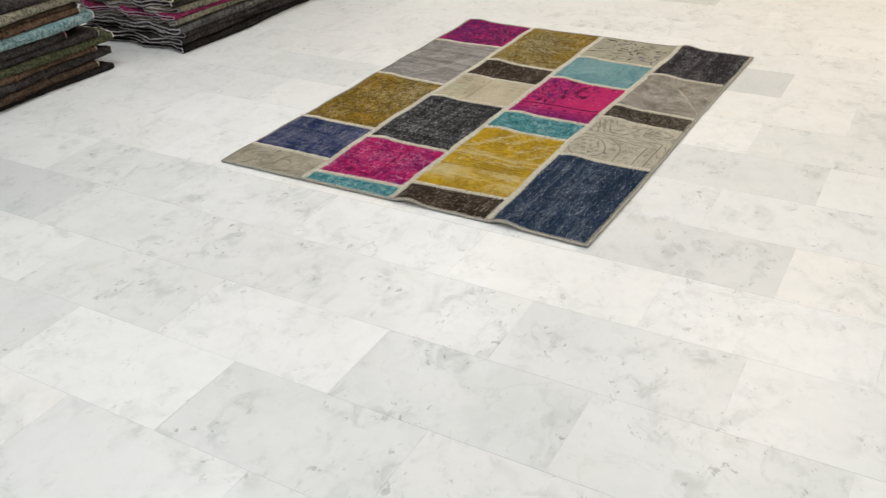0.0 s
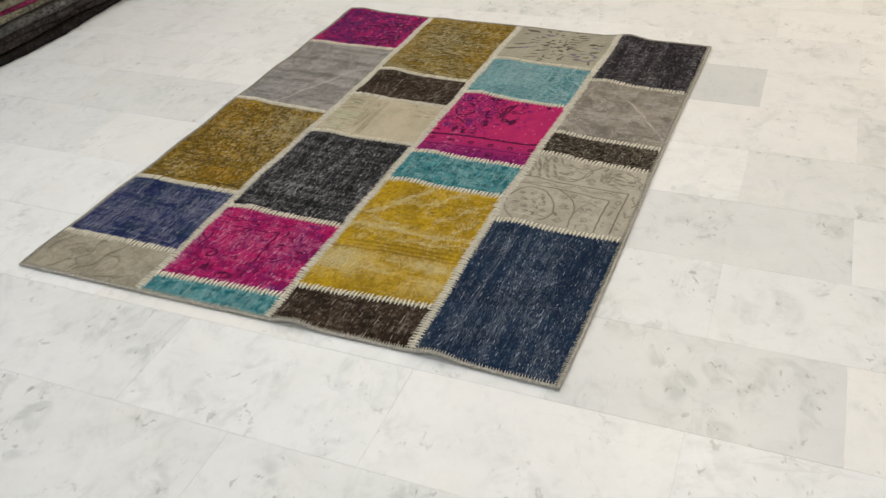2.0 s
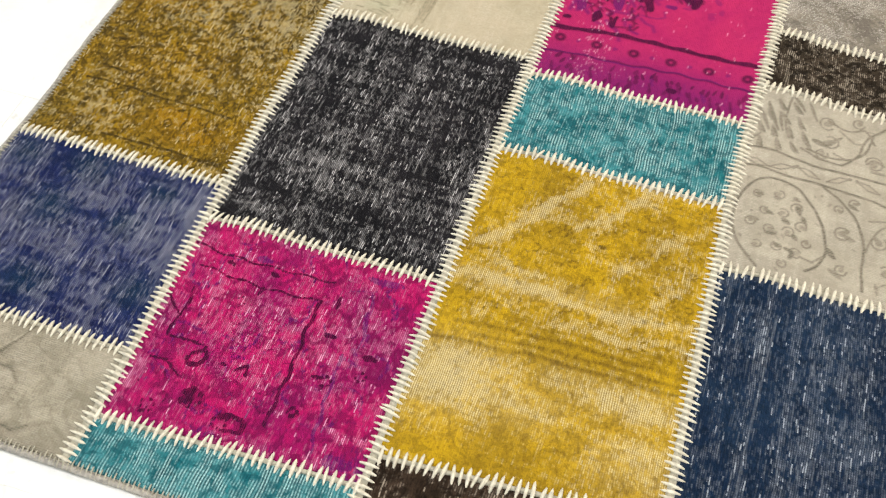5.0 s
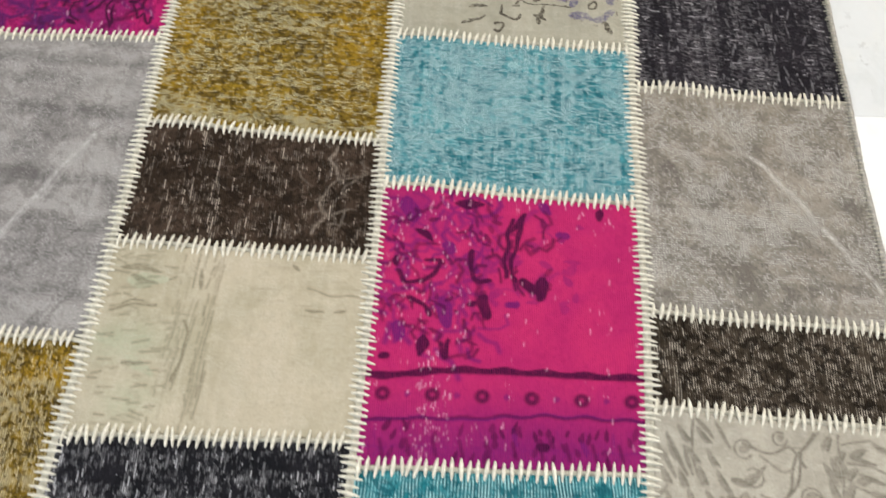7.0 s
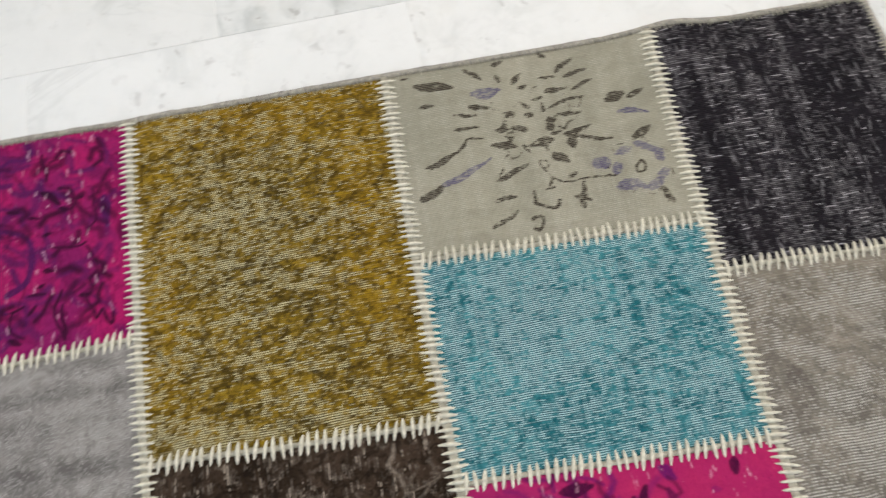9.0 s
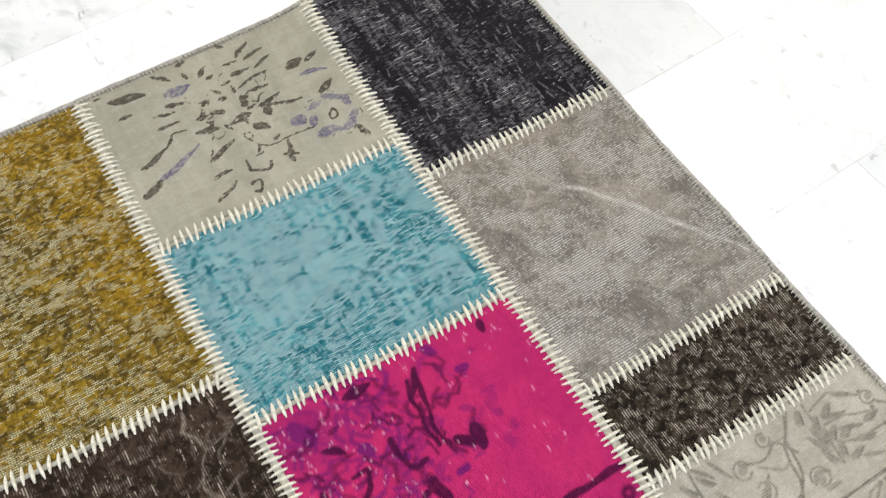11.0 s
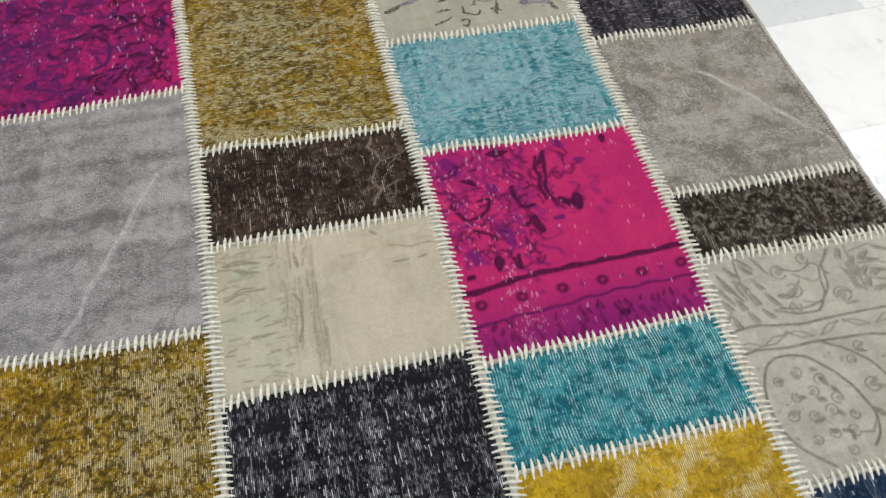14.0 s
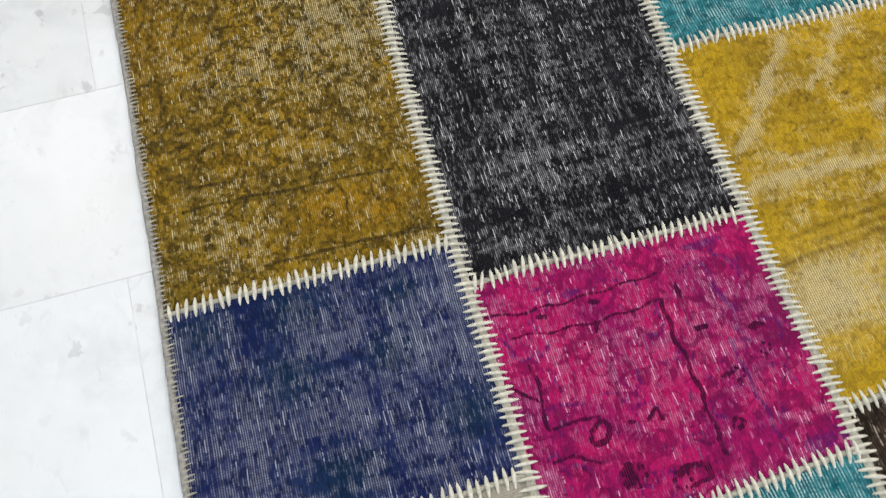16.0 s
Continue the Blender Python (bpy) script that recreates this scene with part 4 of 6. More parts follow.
    for k in range(7):
        t = 0.4 + 0.9 * k
        s.leaf("tint", 0.845 + 0.085 * math.cos(t), 0.295 + 0.115 * math.sin(t), 0.014, 0.0075, math.degrees(t) + 70, 0.9)
        s.curve("motif", (0.845 + 0.085 * math.cos(t), 0.295 + 0.115 * math.sin(t)), 0.012, math.degrees(t) - 60, math.degrees(t) + 70, 0.0016, 0.7)
    for k in range(9):
        t = 0.2 + 0.7 * k
        s.leaf("motif", 0.49 + 0.10 * math.cos(t), 0.60 + 0.12 * math.sin(t), 0.011, 0.0035, math.degrees(t) + 40, 0.95)
    s.scribble("motif", 26, (0.34, 0.38, 0.70, 0.82), 0.007, 0.0018, 0.9)


def scroll_sheet(s):
    s.stroke("motif", 2.1, [(0.34, 0.07), (0.39, 0.12), (0.41, 0.19), (0.39, 0.30), (0.33, 0.40), (0.25, 0.48), (0.15, 0.50), (0.07, 0.46), (0.02, 0.34)], 0.94, 0.0007)
    s.stroke("motif", 1.9, [(0.02, 0.34), (0.02, 0.21), (0.07, 0.11), (0.14, 0.03)], 0.77, 0.0007)
    s.stroke("motif", 2.0, [(0.36, 0.52), (0.45, 0.46), (0.52, 0.38), (0.56, 0.27), (0.56, 0.16), (0.57, 0.05)], 0.88, 0.0007)
    s.stroke("motif", 2.1, [(-0.03, 0.65), (0.09, 0.66), (0.21, 0.64), (0.31, 0.62), (0.43, 0.62), (0.63, 0.62), (0.77, 0.62), (0.90, 0.63)], 0.94, 0.0007)
    s.stroke("motif", 2.1, [(-0.02, 0.54), (0.09, 0.55), (0.21, 0.53), (0.31, 0.53), (0.44, 0.52), (0.57, 0.51), (0.67, 0.49), (0.78, 0.49)], 0.94, 0.0007)
    s.stroke("motif", 2.1, [(0.90, 0.63), (0.89, 0.31), (0.89, 0.05)], 1.00, 0.0007)
    s.stroke("motif", 2.1, [(0.78, 0.49), (0.77, 0.24), (0.77, 0.03)], 1.00, 0.0007)
    s.stroke("motif", 2.4, [(0.09, 0.40), (0.12, 0.40)], 0.77, 0.0007)
    s.stroke("motif", 2.8, [(0.17, 0.40), (0.20, 0.40)], 0.83, 0.0007)
    s.stroke("motif", 3.2, [(0.27, 0.38), (0.29, 0.34)], 0.88, 0.0007)
    s.stroke("motif", 2.5, [(0.15, 0.32), (0.18, 0.31)], 0.77, 0.0007)
    s.stroke("motif", 3.2, [(0.22, 0.30), (0.25, 0.28)], 0.83, 0.0007)
    s.stroke("motif", 2.8, [(0.16, 0.21), (0.20, 0.21)], 0.77, 0.0007)
    s.stroke("motif", 3.0, [(0.27, 0.23), (0.29, 0.21)], 0.83, 0.0007)
    s.stroke("motif", 2.8, [(0.20, 0.16), (0.23, 0.15)], 0.77, 0.0007)
    s.stroke("motif", 3.0, [(0.25, 0.15), (0.28, 0.14), (0.27, 0.11)], 0.88, 0.0007)
    s.stroke("motif", 2.8, [(0.30, 0.33), (0.32, 0.30)], 0.83, 0.0007)
    s.stroke("motif", 2.4, [(0.25, 0.42), (0.28, 0.41)], 0.66, 0.0007)
    s.stroke("motif", 2.5, [(0.09, 0.27), (0.12, 0.26)], 0.66, 0.0007)
    s.stroke("motif", 3.6, [(0.41, 0.21), (0.45, 0.17)], 0.88, 0.0007)
    s.stroke("motif", 2.4, [(0.43, 0.11), (0.49, 0.08)], 0.66, 0.0007)
    s.stroke("motif", 2.8, [(0.48, 0.46), (0.52, 0.44)], 0.66, 0.0007)
    s.stroke("motif", 3.0, [(0.48, 0.29), (0.52, 0.28)], 0.55, 0.0007)
    s.stroke("motif", 3.0, [(0.65, 0.33), (0.69, 0.31)], 0.55, 0.0007)
    s.stroke("motif", 1.6, [(0.57, 0.24), (0.60, 0.34), (0.66, 0.40), (0.72, 0.37)], 0.66, 0.0007)
    s.stroke("motif", 1.6, [(0.62, 0.08), (0.68, 0.12), (0.72, 0.08)], 0.55, 0.0007)
    s.stroke("motif", 1.9, [(0.15, 0.97), (0.14, 0.87), (0.16, 0.77)], 0.72, 0.0007)
    s.stroke("motif", 2.5, [(0.05, 0.92), (0.12, 0.78)], 0.77, 0.0007)
    s.stroke("motif", 2.1, [(0.11, 0.88), (0.14, 0.78)], 0.72, 0.0007)
    s.stroke("motif", 2.1, [(0.16, 0.98), (0.22, 0.91)], 0.72, 0.0007)
    s.stroke("motif", 2.1, [(0.23, 0.97), (0.28, 0.88)], 0.66, 0.0007)
    s.stroke("motif", 2.5, [(0.02, 0.88), (0.08, 0.77)], 0.66, 0.0007)
    s.stroke("motif", 3.6, [(0.28, 0.77), (0.34, 0.75)], 0.77, 0.0007)
    s.stroke("motif", 3.0, [(0.34, 0.75), (0.40, 0.82)], 0.72, 0.0007)
    s.stroke("motif", 2.8, [(0.25, 0.75), (0.28, 0.71)], 0.66, 0.0007)
    s.stroke("motif", 1.8, [(0.26, 0.71), (0.36, 0.69), (0.46, 0.71), (0.52, 0.78), (0.54, 0.88)], 0.83, 0.0007)
    s.stroke("motif", 1.8, [(0.33, 0.90), (0.43, 0.87), (0.50, 0.90), (0.55, 0.83)], 0.77, 0.0007)
    s.stroke("motif", 1.6, [(0.39, 0.86), (0.46, 0.81), (0.51, 0.82)], 0.61, 0.0007)
    s.stroke("motif", 3.4, [(0.62, 0.85), (0.66, 0.77)], 0.55, 0.0007)
    s.stroke("motif", 3.4, [(0.65, 0.87), (0.68, 0.77)], 0.61, 0.0007)
    s.stroke("motif", 3.2, [(0.68, 0.87), (0.71, 0.78)], 0.55, 0.0007)
    s.stroke("motif", 2.5, [(0.53, 0.71), (0.56, 0.74), (0.60, 0.72)], 0.66, 0.0007)
    s.stroke("motif", 2.5, [(0.55, 0.67), (0.61, 0.67)], 0.55, 0.0007)
    s.stroke("motif", 2.5, [(0.72, 0.88), (0.81, 0.86)], 0.72, 0.0007)
    s.stroke("motif", 2.5, [(0.74, 0.82), (0.83, 0.79)], 0.72, 0.0007)
    s.stroke("motif", 2.4, [(0.76, 0.76), (0.83, 0.73)], 0.66, 0.0007)
    s.stroke("motif", 2.1, [(0.75, 0.70), (0.83, 0.67)], 0.55, 0.0007)
    s.stroke("motif", 1.9, [(0.94, 0.83), (0.97, 0.80), (0.96, 0.74), (0.98, 0.71)], 0.66, 0.0007)
    s.stroke("motif", 2.1, [(0.94, 0.57), (0.95, 0.61)], 0.72, 0.0007)
    s.stroke("motif", 2.1, [(0.94, 0.57), (0.99, 0.50), (0.99, 0.57)], 0.77, 0.0007)
    s.stroke("motif", 2.1, [(0.99, 0.50), (0.96, 0.45)], 0.72, 0.0007)
    s.stroke("motif", 2.4, [(0.92, 0.38), (0.95, 0.29)], 0.66, 0.0007)
    s.stroke("motif", 2.1, [(0.95, 0.29), (0.98, 0.34)], 0.66, 0.0007)
    s.stroke("motif", 2.4, [(0.91, 0.13), (0.94, 0.12)], 0.61, 0.0007)
    s.stroke("motif", 2.1, [(0.91, 0.21), (0.94, 0.18)], 0.61, 0.0007)
    s.stroke("motif", 1.8, [(0.83, 0.47), (0.85, 0.51), (0.87, 0.49), (0.86, 0.45), (0.83, 0.47)], 0.66, 0.0007)
    s.stroke("motif", 2.8, [(0.82, 0.28), (0.84, 0.35)], 0.66, 0.0007)
    s.stroke("motif", 2.5, [(0.80, 0.14), (0.82, 0.13)], 0.61, 0.0007)
    s.stroke("motif", 2.1, [(0.82, 0.41), (0.86, 0.40)], 0.55, 0.0007)
    s.stroke("motif", 2.1, [(0.62, 0.10), (0.63, 0.05)], 0.55, 0.0007)
    s.stroke("motif", 2.5, [(0.70, 0.07), (0.73, 0.05)], 0.55, 0.0007)
    s.stroke("motif", 1.7, [(-0.01, 0.75), (0.01, 0.83), (0.05, 0.85)], 0.55, 0.0007)
    s.stroke("motif", 2.1, [(0.01, 0.70), (0.05, 0.74)], 0.55, 0.0007)
    # small blossoms in the medallion and beside it
    for u, v, r, a in ((0.10, 0.40, 0.007, 20), (0.19, 0.42, 0.008, 160), (0.27, 0.37, 0.009, 300), (0.14, 0.32, 0.007, 60), (0.22, 0.33, 0.008, 200), (0.30, 0.28, 0.009, 340), (0.09, 0.25, 0.008, 90),
                       (0.17, 0.23, 0.008, 10), (0.25, 0.24, 0.009, 250), (0.21, 0.15, 0.008, 120), (0.29, 0.14, 0.009, 30), (0.13, 0.14, 0.007, 200), (0.33, 0.20, 0.007, 80), (0.24, 0.07, 0.007, 140),
                       (0.47, 0.30, 0.012, 40), (0.62, 0.30, 0.012, 120), (0.50, 0.47, 0.008, 10), (0.44, 0.42, 0.007, 300), (0.66, 0.17, 0.010, 220), (0.48, 0.12, 0.009, 70), (0.70, 0.44, 0.008, 170),
                       (0.33, 0.88, 0.013, 30), (0.36, 0.78, 0.013, 200), (0.33, 0.70, 0.010, 100), (0.56, 0.72, 0.014, 250), (0.47, 0.93, 0.010, 60), (0.92, 0.86, 0.010, 20)):
        s.curve("motif", (u, v), r, a, a + 290, 0.0017, 0.75, steps=9)
        s.leaf("motif", u + 0.010 * math.cos(math.radians(a)), v + 0.010 * math.sin(math.radians(a)), r * 0.9, r * 0.5, a, 0.5)
    # outlined leaves in the band between the two lines
    for u, a in ((0.06, 160), (0.17, 20), (0.29, 150), (0.42, 35), (0.55, 150), (0.68, 30), (0.81, 150)):
        du, dv = 0.022 * math.cos(math.radians(a)) / s.w, 0.022 * math.sin(math.radians(a)) / s.h * 0.7
        for side in (-0.010, 0.010):
            s.line("motif", [(u - du, 0.575 - dv), (u, 0.575 + side * 1.6), (u + du, 0.575 + dv)], 0.0017, 0.7)
        s.dot("motif", u + du, 0.575 + dv, 0.004, 0.7)
    # feathered leaves
    for u, v, a in ((0.04, 0.78, 110), (0.07, 0.86, 115), (0.11, 0.92, 120), (0.10, 0.77, 105), (0.14, 0.85, 120), (0.18, 0.92, 125), (0.17, 0.78, 100), (0.21, 0.84, 115), (0.24, 0.77, 110), (0.05, 0.69, 95), (0.13, 0.70, 105), (0.20, 0.70, 120),
                    (0.64, 0.93, 60), (0.68, 0.88, 50), (0.66, 0.82, 80), (0.71, 0.82, 40), (0.70, 0.76, 60), (0.75, 0.90, 30), (0.76, 0.80, 20), (0.64, 0.76, 100), (0.74, 0.72, 15), (0.81, 0.75, 160), (0.84, 0.92, 150), (0.88, 0.80, 10)):
        s.leaf("motif", u, v, 0.016, 0.0050, a, 0.55)
        s.leaf("motif", u + 0.012, v - 0.006, 0.014, 0.0024, a + 8, 0.8)
    s.line("motif", [(0.70, 0.96), (0.67, 0.84), (0.68, 0.72)], 0.0024, 0.7, 0.004)
    for v, d in ((0.92, 0.03), (0.85, 0.0), (0.78, -0.03)):
        s.line("motif", [(0.70, v), (0.80, v + d), (0.90, v - 0.03)], 0.0020, 0.7, 0.003)
        s.dot("motif", 0.91, v - 0.03, 0.004, 0.8)
    s.line("motif", [(0.24, 0.70), (0.32, 0.665), (0.42, 0.67), (0.49, 0.75), (0.53, 0.88), (0.60, 0.96)], 0.0024, 0.85, 0.003)
    s.line("motif", [(0.44, 0.70), (0.38, 0.72)], 0.0018, 0.7)
    s.line("motif", [(0.48, 0.90), (0.56, 0.90), (0.62, 0.97)], 0.0018, 0.6)
    s.line("motif", [(0.31, 0.13), (0.36, 0.12), (0.40, 0.16)], 0.0022, 0.8)
    s.line("motif", [(0.57, 0.40), (0.64, 0.42), (0.70, 0.37)], 0.0020, 0.6)
    s.scatter("motif", 40, (0.03, 0.03, 0.97, 0.50), 0.006, 0.0026, 0.5)


def crease_d(s):
    s.line("wear", [(0.50, 0.70), (0.62, 0.58), (0.75, 0.42), (0.86, 0.30), (0.97, 0.14)], 0.0055, 0.8, 0.008)
    s.line("wear", [(0.08, 0.93), (0.22, 0.90), (0.36, 0.82), (0.51, 0.69)], 0.0050, 0.38, 0.008)
    s.line("wear", [(0.36, 0.97), (0.40, 0.82), (0.48, 0.74)], 0.0050, 0.40, 0.010)
    s.scatter("wear", 40, (0.26, 0.70, 0.52, 0.92), 0.010, 0.0030, 0.45)
    s.cloud("thin", (0.42, 0.82), (0.13, 0.09), 0.8)
    s.cloud("thin", (0.30, 0.45), (0.22, 0.22), 0.55)
    s.cloud("thin", (0.55, 0.30), (0.30, 0.10), 0.45)
    for u, v, r in ((0.45, 0.38, 0.05), (0.90, 0.20, 0.06), (0.12, 0.62, 0.05), (0.70, 0.72, 0.06), (0.22, 0.25, 0.05)):
        s.cloud("motif", (u, v), (r, r), 0.5)
    for v in (0.22, 0.36, 0.5, 0.66, 0.78, 0.9):
        s.line("motif", [(0.0, v), (0.5, v + 0.02), (1.0, v)], 0.012, 0.20, 0.005)
    s.cloud("tint", (0.3, 0.9), (0.6, 0.15), 0.5)


def navy_streaks(s):
    s.cloud("thin", (0.45, 0.45), (0.14, 0.30), 0.34)
    s.scatter("wear", 170, (0.02, 0.02, 0.98, 0.98), 0.014, 0.0011, 0.4, (86, 94))
    s.scatter("wear", 90, (0.28, 0.1, 0.62, 0.85), 0.016, 0.0012, 0.5, (86, 94))
    s.line("wear", [(0.20, 0.05), (0.22, 0.5), (0.26, 0.9)], 0.0016, 0.5)
    s.cloud("motif", (0.85, 0.7), (0.15, 0.3), 0.4)


def plain_mottle(s):
    s.scribble("motif", 22, (0.0, 0.0, 1.0, 1.0), 0.014, 0.006, 0.35)
    s.cloud("thin", (0.6, 0.5), (0.3, 0.4), 0.18)


def black_streaks(s):
    s.scatter("wear", 130, (0.02, 0.02, 0.98, 0.98), 0.013, 0.0018, 0.6, (70, 110))
    s.cloud("thin", (0.5, 0.5), (0.5, 0.5), 0.06)


def brown_knots(s):
    s.cloud("thin", (0.75, 0.5), (0.5, 0.6), 0.10)


DYES = {
    "beige": dict(base=(0.465, 0.408, 0.302), second=(0.39, 0.348, 0.246), pale=(0.66, 0.6, 0.49), dark=(0.30, 0.27, 0.19), motif=(0.10, 0.09, 0.055), tint=(0.36, 0.40, 0.28),
                  along="x", pitch=0.0026, knot=0.006, wear=0.3, clouds=0.3, band_x=0.15, band_y=0.3, bared=0.5, rib=0.2, jitter=0.16, mottle=0.10, blotch=7.0, broken=0.6, grainy=0.2, chancy=0.2, kept=0.5),
    "floral": dict(base=(0.35, 0.332, 0.262), second=(0.285, 0.274, 0.215), pale=(0.57, 0.545, 0.455), dark=(0.20, 0.185, 0.14), motif=(0.022, 0.014, 0.01), tint=(0.085, 0.075, 0.155),
                   along="x", pitch=0.0029, knot=0.005, wear=0.38, clouds=0.22, band_x=0.25, band_y=0.4, bared=0.6, rib=0.28, jitter=0.12, mottle=0.08, broken=0.5, grainy=0.2, chancy=0.25, kept=0.6, ragged=0.75, cross=0.4),
    "sand": dict(base=(0.36, 0.325, 0.255), second=(0.27, 0.245, 0.19), pale=(0.47, 0.44, 0.37), dark=(0.17, 0.155, 0.115), motif=(0.04, 0.033, 0.024), tint=(0.085, 0.075, 0.155),
                 along="x", pitch=0.003, knot=0.007, wear=0.20, clouds=0.25, bared=0.5, rib=0.2, jitter=0.2, mottle=0.35, mottle_size=26.0, broken=0.5, chancy=0.15, band_x=0.15, band_y=0.15, kept=0.5),
    "scroll": dict(base=(0.4, 0.368, 0.302), second=(0.335, 0.308, 0.252), pale=(0.64, 0.60, 0.52), dark=(0.22, 0.20, 0.155), motif=(0.085, 0.075, 0.06), tint=(0.125, 0.112, 0.205),
                   along="x", pitch=0.0029, knot=0.007, wear=0.3, clouds=0.15, band_x=0.15, band_y=0.2, bared=0.5, rib=0.14, jitter=0.14, mottle=0.08, broken=0.55, grainy=0.2, chancy=0.12, kept=0.5),
    "blue": dict(base=(0.010, 0.017, 0.085), second=(0.018, 0.028, 0.105), pale=(0.42, 0.44, 0.52), dark=(0.005, 0.007, 0.030), motif=(0.005, 0.009, 0.060), tint=(0.004, 0.024, 0.050),
                 along="y", pitch=0.0028, knot=0.009, wear=0.33, clouds=0.22, cloud_size=16, band_x=0.26, band_y=0.32, band_size=42, bared=0.62, rib=0.55, jitter=0.25, mottle=0.5, blotch=14.0, thinned=0.30, chancy=0.42, soft=1.4, threads=0.04, cross=0.3),
    "olive": dict(base=(0.30, 0.180, 0.010), second=(0.21, 0.135, 0.014), pale=(0.64, 0.55, 0.33), dark=(0.030, 0.020, 0.005), motif=(0.030, 0.021, 0.008), tint=(0.34, 0.18, 0.005),
                  along="y", pitch=0.0029, knot=0.006, wear=0.22, clouds=0.36, cloud_size=46, band_x=0.22, band_y=0.14, thinned=0.5, bared=0.8, rib=0.4, jitter=0.6, mottle=0.7, mottle_size=66, worm=0.45, worm_size=48.0, chancy=0.45, kept=0.3, threads=0.05, cross=0.3, soft=1),
    "gold": dict(base=(0.298, 0.19, 0.014), second=(0.225, 0.148, 0.015), pale=(0.76, 0.71, 0.46), dark=(0.032, 0.021, 0.005), motif=(0.030, 0.021, 0.008), tint=(0.42, 0.235, 0.004),
                 along="x", pitch=0.0031, knot=0.008, wear=0.42, clouds=0.28, cloud_size=58, band_x=0.28, band_y=0.12, thinned=0.3, bared=0.95, rib=0.75, jitter=0.65, mottle=0.62, mottle_size=70, worm=0.4, worm_size=40.0, ridged=0.95, chancy=0.42, kept=0.3, cross=0.35, soft=0.9),
    "grey": dict(base=(0.345, 0.325, 0.308), second=(0.23, 0.216, 0.205), pale=(0.66, 0.635, 0.61), dark=(0.085, 0.078, 0.074), motif=(0.1, 0.092, 0.09), tint=(0.2, 0.19, 0.205),
                 along="x", pitch=0.0026, knot=0.0036, wear=0.36, clouds=0.2, cloud_size=10.0, band_x=0.34, band_y=0.3, band_size=40, bared=0.7, rib=0.55, jitter=0.25, mottle=0.4, mottle_size=24.0, blotch=11.0, chancy=0.7, thinned=0.2, rubbed=0.95, soft=1.2, cross=0.4),
    "taupe": dict(base=(0.31, 0.277, 0.23), second=(0.205, 0.187, 0.157), pale=(0.68, 0.655, 0.6), dark=(0.085, 0.073, 0.064), motif=(0.11, 0.095, 0.085), tint=(0.19, 0.165, 0.12),
                  along="x", pitch=0.0036, knot=0.0036, wear=0.36, clouds=0.45, cloud_size=14, band_x=0.26, band_y=0.14, band_size=46.0, bared=0.8, rib=0.6, jitter=0.3, mottle=0.4, mottle_size=20.0, blotch=7.0, chancy=0.42, thinned=0.25, rubbed=0.95, soft=1, cross=0.3, kept=0.1),
    "magenta": dict(base=(0.435, 0.022, 0.112), second=(0.385, 0.018, 0.11), pale=(0.80, 0.44, 0.58), dark=(0.22, 0.005, 0.075), motif=(0.03, 0.003, 0.026), tint=(0.12, 0.009, 0.11),
                    along="y", pitch=0.003, knot=0.008, wear=0.03, clouds=0.12, band_x=0.06, band_y=0.1, bared=0.75, rib=0.10, jitter=0.12, mottle=0.16, thinned=0.3, broken=0.2, grainy=0.2, soft=0.6, chancy=0.2, rubbed=1, kept=0.4),
    "magenta_deep": dict(base=(0.37, 0.012, 0.112), second=(0.235, 0.012, 0.108), pale=(0.76, 0.44, 0.60), dark=(0.10, 0.004, 0.050), motif=(0.018, 0.003, 0.016), tint=(0.06, 0.01, 0.085),
                         along="y", pitch=0.003, knot=0.009, wear=0.06, clouds=0.12, band_x=0.06, band_y=0.16, bared=0.7, rib=0.2, jitter=0.3, mottle=0.45, mottle_size=34, thinned=0.2, broken=0.15, soft=0.8, chancy=0.2, rubbed=1, kept=0.5),
    "magenta_worn": dict(base=(0.42, 0.007, 0.105), second=(0.27, 0.006, 0.095), pale=(0.78, 0.40, 0.58), dark=(0.09, 0.004, 0.045), motif=(0.024, 0.003, 0.018), tint=(0.11, 0.008, 0.11),
                         along="y", pitch=0.0028, knot=0.0075, wear=0.15, clouds=0.2, band_x=0.26, band_y=0.2, band_size=46.0, bared=0.55, rib=0.3, jitter=0.35, mottle=0.55, mottle_size=36.0, thinned=0.3, broken=0.45, chancy=0.42, kept=0.45, soft=1.7, threads=0.03, cross=0.3, ragged=0.6),
    "charcoal": dict(base=(0.008, 0.008, 0.010), second=(0.014, 0.013, 0.016), pale=(0.60, 0.59, 0.60), dark=(0.004, 0.004, 0.005), motif=(0.005, 0.005, 0.007), tint=(0.02, 0.02, 0.03),
                     along="y", pitch=0.0027, knot=0.006, wear=0.14, clouds=0.2, cloud_size=40, band_x=0.2, band_y=0.24, band_size=60.0, bared=0.62, rib=0.45, jitter=0.25, mottle=0.3, thinned=0.25, chancy=0.42, soft=1.5, threads=0.04, cross=0.3),
    "black": dict(base=(0.011, 0.009, 0.012), second=(0.017, 0.014, 0.018), pale=(0.46, 0.44, 0.46), dark=(0.005, 0.005, 0.006), motif=(0.005, 0.005, 0.007), tint=(0.02, 0.02, 0.03),
                  along="x", pitch=0.0031, knot=0.007, wear=0.2, clouds=0.3, cloud_size=36, band_x=0.08, band_y=0.38, band_size=60.0, bared=0.5, rib=0.45, jitter=0.25, mottle=0.3, thinned=0.2, chancy=0.5, soft=1.4, threads=0.02, cross=0.3),
    "brown": dict(base=(0.026, 0.0165, 0.0105), second=(0.055, 0.036, 0.024), pale=(0.44, 0.37, 0.30), dark=(0.006, 0.004, 0.003), motif=(0.008, 0.006, 0.004), tint=(0.03, 0.02, 0.015),
